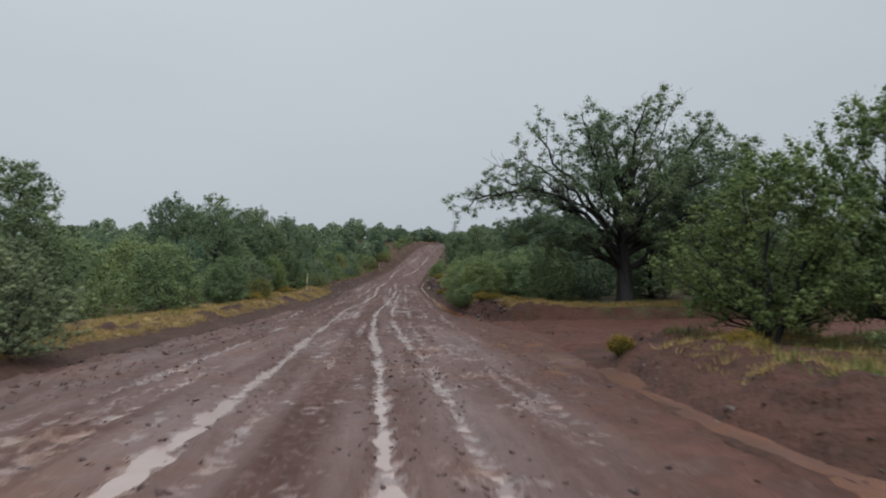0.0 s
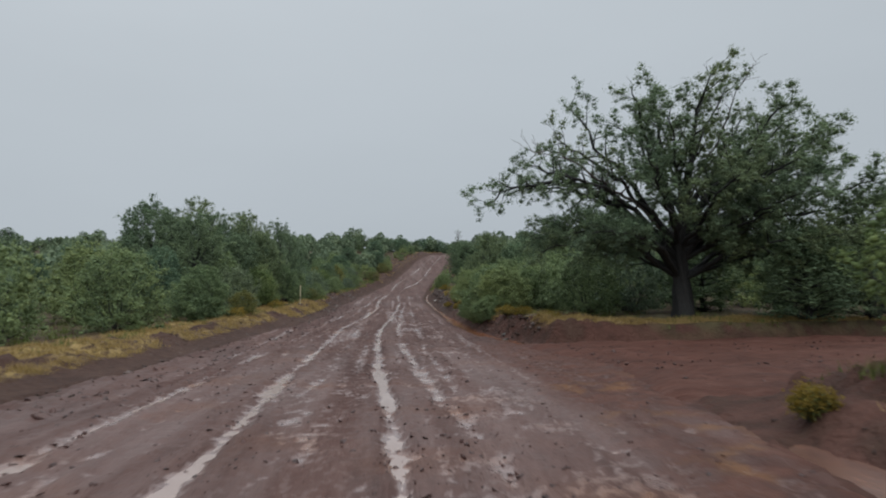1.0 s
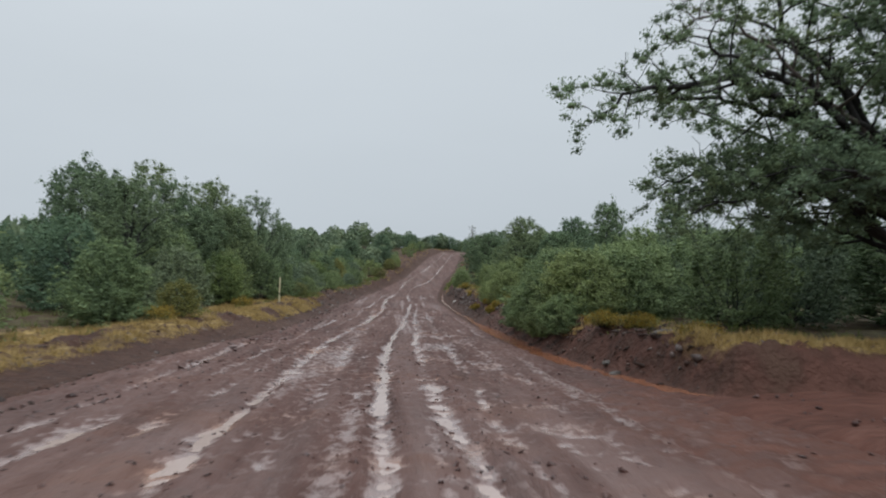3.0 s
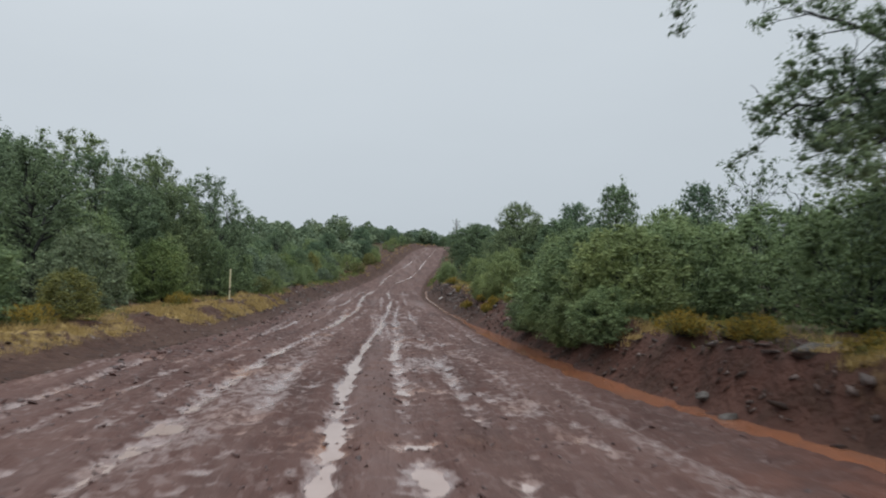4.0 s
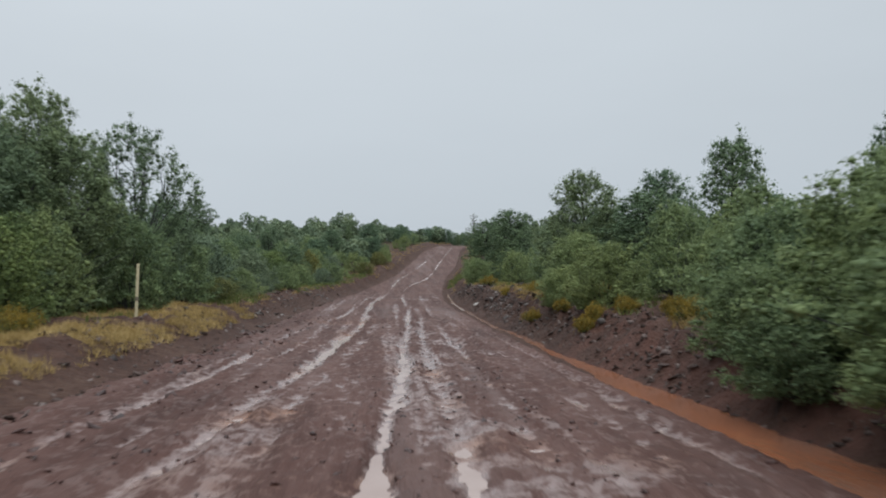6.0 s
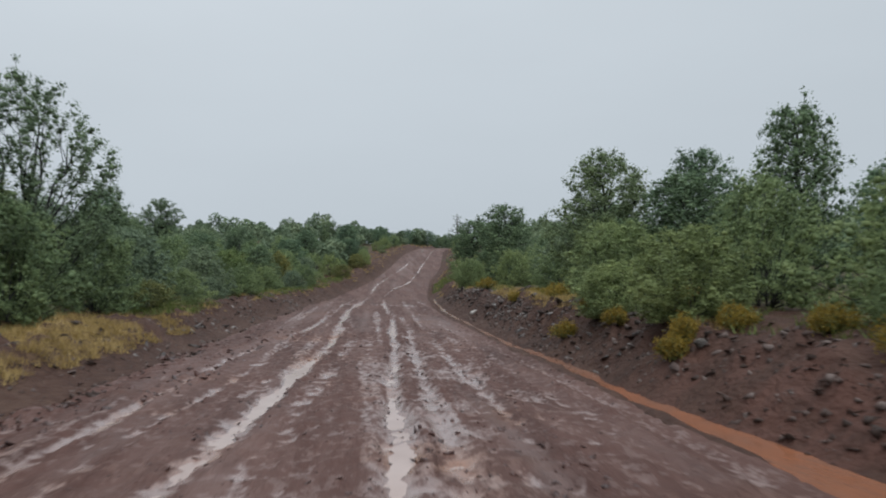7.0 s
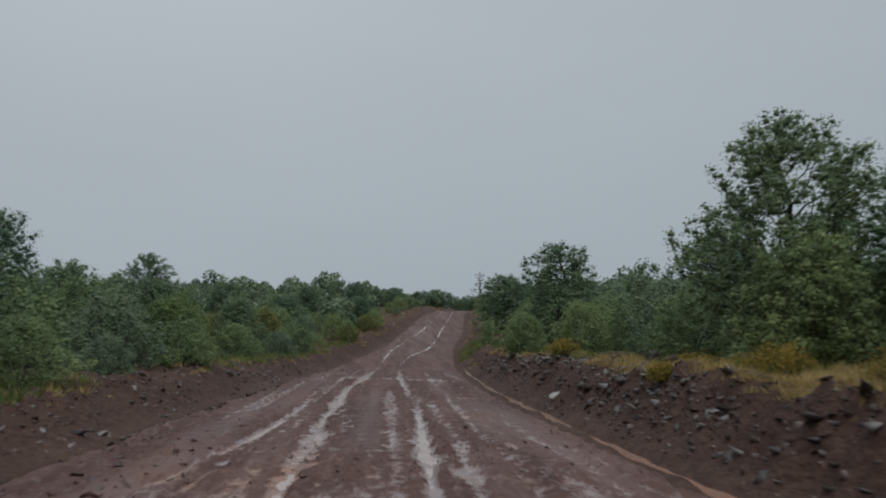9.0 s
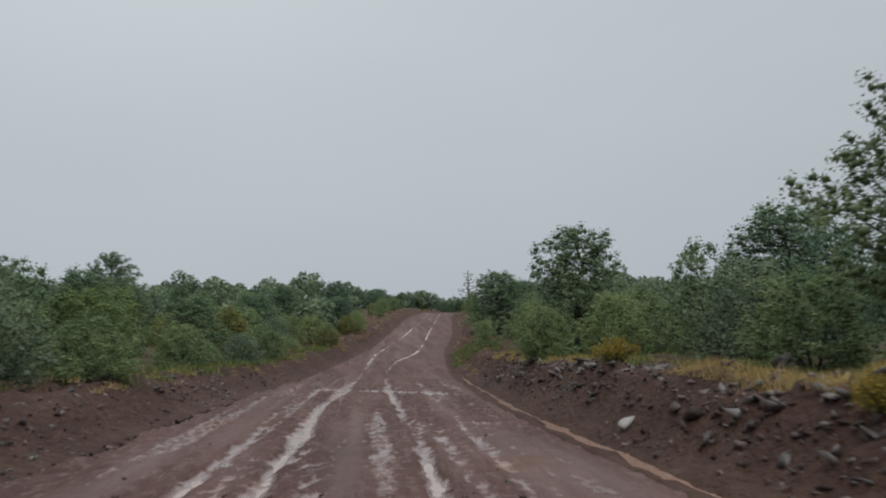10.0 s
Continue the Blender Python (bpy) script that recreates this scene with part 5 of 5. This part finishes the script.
# ---- marker post on the bank ----
def box(bm, x0, x1, y0, y1, z0, z1):
    made = bmesh.ops.create_cube(bm, size=1.0)["verts"]
    for v in made:
        v.co = Vector(((x0 + x1) / 2 + v.co.x * (x1 - x0), (y0 + y1) / 2 + v.co.y * (y1 - y0), (z0 + z1) / 2 + v.co.z * (z1 - z0)))
    return made


def part(name, bm, mat, parent, label=""):
    me = bpy.data.meshes.new(name)
    bm.to_mesh(me)
    bm.free()
    me.materials.append(mat)
    ob = new(name, me)
    ob.parent = parent
    return tagged(ob, label) if label else ob


def marker_post(x, y, top):
    root = new("marker_post")
    g = float(land(x, y))
    h = top - g
    bm = bmesh.new()
    box(bm, -0.025, 0.025, -0.009, 0.009, -0.3, h)
    for e in (-0.019, 0.019):
        box(bm, e - 0.009, e + 0.009, -0.018, -0.006, -0.3, h - 0.01)
    bmesh.ops.bevel(bm, geom=list(bm.edges), offset=0.003, segments=1, affect="EDGES")
    stake = part("stake", bm, POSTMAT, root, "cream ribbed stake")
    bm = bmesh.new()
    box(bm, -0.029, 0.029, -0.022, 0.013, 0.36 * h, 0.43 * h)
    part("band", bm, BANDMAT, stake, "dull brown band")
    root.matrix_basis = Matrix.Translation((x, y, g)) @ Euler((0, radians(1.0), radians(6))).to_matrix().to_4x4()
    tagged(root, "slim cream marker post standing on the roadside bank", "post")


marker_post(-5.35, 49.0, 2.03)


# ---- stones and clods ----
def lump(rng, squash=0.6, points=14):
    """A small angular stone: the hull of random points."""
    bm = bmesh.new()
    for _ in range(points):
        v = Vector(rng.uniform(-1, 1, 3))
        v *= 0.95 / max(abs(v.x), abs(v.y), abs(v.z)) * rng.uniform(0.75, 1.0)
        bm.verts.new((v.x, v.y * 0.8, v.z * squash))
    bmesh.ops.convex_hull(bm, input=bm.verts)
    bmesh.ops.delete(bm, geom=[v for v in bm.verts if not v.link_faces], context="VERTS")
    bmesh.ops.triangulate(bm, faces=bm.faces)
    co = np.array([v.co[:] for v in bm.verts])
    bm.verts.index_update()
    f = np.array([[v.index for v in face.verts] for face in bm.faces])
    bm.free()
    return co, f


def strewn(name, spots, sizes, mat, label, category, seed, squash=0.6, points=10):
    """Many small stones in one mesh."""
    rng = np.random.default_rng(seed)
    shapes = [lump(rng, squash, points) for _ in range(8)]
    cos, fs, n0 = [], [], 0
    for k, (p, s) in enumerate(zip(spots, sizes)):
        co, f = shapes[k % 8]
        a = rng.uniform(0, 6.283)
        c, d = math.cos(a), math.sin(a)
        q = co * s * rng.uniform(0.75, 1.3, 3)
        q = np.stack([q[:, 0] * c - q[:, 1] * d, q[:, 0] * d + q[:, 1] * c, q[:, 2] - 0.22 * s], -1)
        tilt = rng.uniform(-0.5, 0.5, 2)
        q[:, 2] += q[:, 0] * tilt[0] + q[:, 1] * tilt[1]
        q = q + p
        cos.append(q)
        fs.append(f + n0)
        n0 += len(co)
    ob = mesh_object(name, np.concatenate(cos), np.concatenate(fs), mat)
    tagged(ob, label, category, kind="stuff")


srng = np.random.default_rng(900)
spots = np.concatenate([verge_spots(srng, 7200, 28, 84, 1, 0.4, 2.4, -0.35, 610), verge_spots(srng, 6000, 22, 84, -1, -0.5, 1.5, -0.7, 620), verge_spots(srng, 1500, 84, 118, -1, -0.3, 2.2, -0.5, 620), verge_spots(srng, 700, 84, 112, 1, 0.2, 2.0, -0.5, 610),
                        verge_spots(srng, 1800, 2, 26, -1, -0.9, 2.2, -0.2, 630), verge_spots(srng, 1500, 0, 16.5, 1, 0.2, 3.2, -0.3, 640)])
strewn("bank_rubble", spots, 0.018 + 0.085 * srng.uniform(0, 1, len(spots)) ** 2.2, RUBBLE, "loose dark stones and rubble on the road banks", "rubble", 901, 0.5, 7)

spots = np.concatenate([verge_spots(srng, 3000, 27.5, 86, 1, 0.45, 2.6, 0.0, 611), verge_spots(srng, 700, 34, 60, 1, 0.45, 2.4, -0.9, 613), verge_spots(srng, 1100, 24, 112, -1, -0.1, 1.8, -0.3, 621)])
strewn("bank_slabs", spots + np.array([0, 0, 0.015]), 0.04 + 0.10 * srng.uniform(0, 1, len(spots)) ** 1.8, RUBBLE, "flat dark slabs of stone strewn on the road banks", "rubble", 905, 0.3, 8)

qrng = np.random.default_rng(907)
spots = np.concatenate([verge_spots(qrng, 2300, 58, 80, 1, 0.8, 2.5, -0.35, 616), verge_spots(qrng, 500, 46, 59, 1, 0.5, 1.9, -0.2, 617), verge_spots(qrng, 600, 52, 76, -1, -0.1, 1.3, -0.2, 622)])
strewn("broken_stone", spots + np.array([0, 0, 0.02]), 0.025 + 0.15 * qrng.uniform(0, 1, len(spots)) ** 3.2, GREY_STONE, "broken flat stone lying thick on the cut banks", "rubble", 908, 0.42, 7)

cy = np.concatenate([srng.uniform(3, 62, 6400), srng.uniform(62, 95, 500)])
cx = left_edge(cy) + (right_edge(cy) - left_edge(cy)) * srng.uniform(0.03, 0.97, len(cy))
for line, deep, wide, end in RUTS[:6]:
    ty = srng.uniform(4, 60, 1200)
    cy = np.concatenate([cy, ty])
    cx = np.concatenate([cx, line(ty) + srng.normal(size=1200) * 0.26])
keep = rough(cx * 1.1, cy * 0.3, 650, 2) > -0.25
cx, cy = cx[keep], cy[keep]
cz = road_height(cx, cy)[0]
strewn("mud_clods", np.stack([cx, cy, cz], -1), np.where(cx < left_edge(cy) + 1.6, 1.9, 1.0) * (0.011 + 0.048 * srng.uniform(0, 1, len(cx)) ** 2.6), CLOD, "dark clods of mud thrown up on the road", "clods", 902, 0.55, 8)

ty = srng.uniform(15.8, 26.2, 900)
tx = 4.6 + 16 * srng.uniform(0, 1, 900) ** 1.6
strewn("soil_clods", np.stack([tx, ty + 0.06 * (tx - 4), land(tx, ty + 0.06 * (tx - 4)) + 0.03], -1), 0.015 + 0.05 * srng.uniform(0, 1, 900) ** 3, CLOD,
       "loose clods of red soil on the dirt track", "clods", 903, 0.6, 8)

ROCKS = [lump(np.random.default_rng(910 + k), 0.36 + 0.10 * (k % 3), 7) for k in range(4)]
ROCK_MESHES = [raw_mesh("rock", co, f, STONE) for co, f in ROCKS]
rrng = np.random.default_rng(930)
big = np.concatenate([verge_spots(rrng, 150, 55, 80, 1, 0.6, 2.4, -0.4, 610), verge_spots(rrng, 26, 28, 56, 1, 0.5, 2.2, -0.2, 610),
                      verge_spots(rrng, 80, 28, 56, -1, 0.0, 1.6, -0.4, 620), verge_spots(rrng, 60, 54, 84, -1, 0.1, 1.8, -0.5, 620), verge_spots(rrng, 26, 5, 28, -1, -0.3, 2.2, -0.2, 630)])
for k, p in enumerate(big):
    size = 0.06 + 0.16 * rrng.uniform() ** 2.5
    rock = new("rock", ROCK_MESHES[k % 4])
    rock.matrix_basis = Matrix.Translation((p[0], p[1], p[2] + 0.02 * size)) @ Euler(rrng.uniform(-0.5, 0.5, 2).tolist() + [rrng.uniform(0, 6.28)]).to_matrix().to_4x4() @ Matrix.Scale(size, 4)
    tagged(rock, "dark angular rock lying on the road bank", "rock", "bank rocks")

for k, (x, y, size) in enumerate([(4.4, 31.4, 0.22), (4.9, 32.6, 0.26), (5.3, 33.4, 0.2), (4.5, 30.2, 0.15), (5.0, 31.0, 0.17), (4.3, 33.0, 0.13), (4.5, 71.0, 0.24), (4.9, 70.2, 0.3), (5.2, 69.4, 0.2)]):
    rock = new("rock", ROCK_MESHES[k % 4])
    rock.matrix_basis = Matrix.Translation((x, y, float(land(x, y)) + 0.15 * size)) @ Euler((0.2, -0.15, 1.3 * k)).to_matrix().to_4x4() @ Matrix.Diagonal((size, size, size * 0.7, 1))
    tagged(rock, "large flat rock half sunk in the bank", "rock", "bank rocks")



# ---- grey boulders and a fallen branch on the bank ----
def boulder(x, y, wide, tall, turn, seed):
    """A weathered boulder: a subdivided block, worn round and dented."""
    bm = bmesh.new()
    bmesh.ops.create_icosphere(bm, subdivisions=3, radius=1.0)
    for v in bm.verts:
        p = v.co
        s = 1.0 / max(abs(p.x), abs(p.y), abs(p.z)) ** 0.35
        dent = float(rough(np.array([p.x * 1.3 + seed]), np.array([p.y * 1.3 + p.z * 1.7]), seed, 3)[0])
        v.co = p * (0.78 * s + 0.30 * dent)
        v.co.x *= wide / 2
        v.co.y *= wide * 0.36
        v.co.z *= tall / 2
    me = bpy.data.meshes.new("boulder")
    bm.to_mesh(me)
    bm.free()
    me.materials.append(BOULDER)
    ob = new("boulder", me)
    ob.matrix_basis = Matrix.Translation((x, y, float(land(x, y)) + 0.16 * tall)) @ Euler((0.1, -0.12, turn)).to_matrix().to_4x4()
    tagged(ob, "weathered grey boulder half sunk among grass on the bank", "boulder", "bank boulders")


boulder(4.75, 29.7, 0.58, 0.24, 0.3, 3)
boulder(5.35, 30.1, 0.48, 0.22, 1.1, 7)
boulder(4.05, 30.9, 0.32, 0.13, 0.7, 11)
boulder(4.55, 31.3, 0.40, 0.16, 1.3, 12)
boulder(5.0, 28.9, 0.36, 0.15, 0.1, 14)
boulder(3.95, 30.1, 0.30, 0.14, 0.2, 13)
boulder(5.7, 63.9, 0.40, 0.36, 0.4, 17)
boulder(5.1, 66.2, 0.34, 0.22, 0.9, 19)
boulder(4.3, 48.0, 0.26, 0.16, 0.5, 23)


def fallen_branch(x, y, length, turn):
    pos = np.array([(length * (k / 7 - 0.5), 0.04 * math.sin(1.7 * k), 0.02 * math.cos(2.1 * k)) for k in range(8)]
                   + [(0.10 * length, 0.05, 0.03), (0.16 * length, 0.14, 0.07)])
    par = np.array([-1, 0, 1, 2, 3, 4, 5, 6, 4, 8])
    radius = np.array([0.030, 0.032, 0.031, 0.030, 0.028, 0.025, 0.021, 0.014, 0.013, 0.007])
    co, f = tubes(pos, par, radius, 8)
    ob = mesh_object("fallen_branch", co, f, DEADWOOD, True)
    ob.matrix_basis = Matrix.Translation((x, y, float(land(x, y)) + 0.05)) @ Euler((0.1, -0.06, turn)).to_matrix().to_4x4()
    tagged(ob, "bleached grey fallen branch lying on the bank", "branch")


fallen_branch(4.75, 51.5, 0.7, 0.25)

co, f = lump(np.random.default_rng(940), 0.45, 18)
pale = new("pale_rock", raw_mesh("pale_rock", co * np.array([0.21, 0.12, 0.07]), f, PALE_STONE))
pale.matrix_basis = Matrix.Translation((3.9, 65.0, float(land(3.9, 65.0)) + 0.05)) @ Euler((0.2, -0.45, 0.5)).to_matrix().to_4x4()
tagged(pale, "pale flat rock lying at the foot of the bank", "rock")
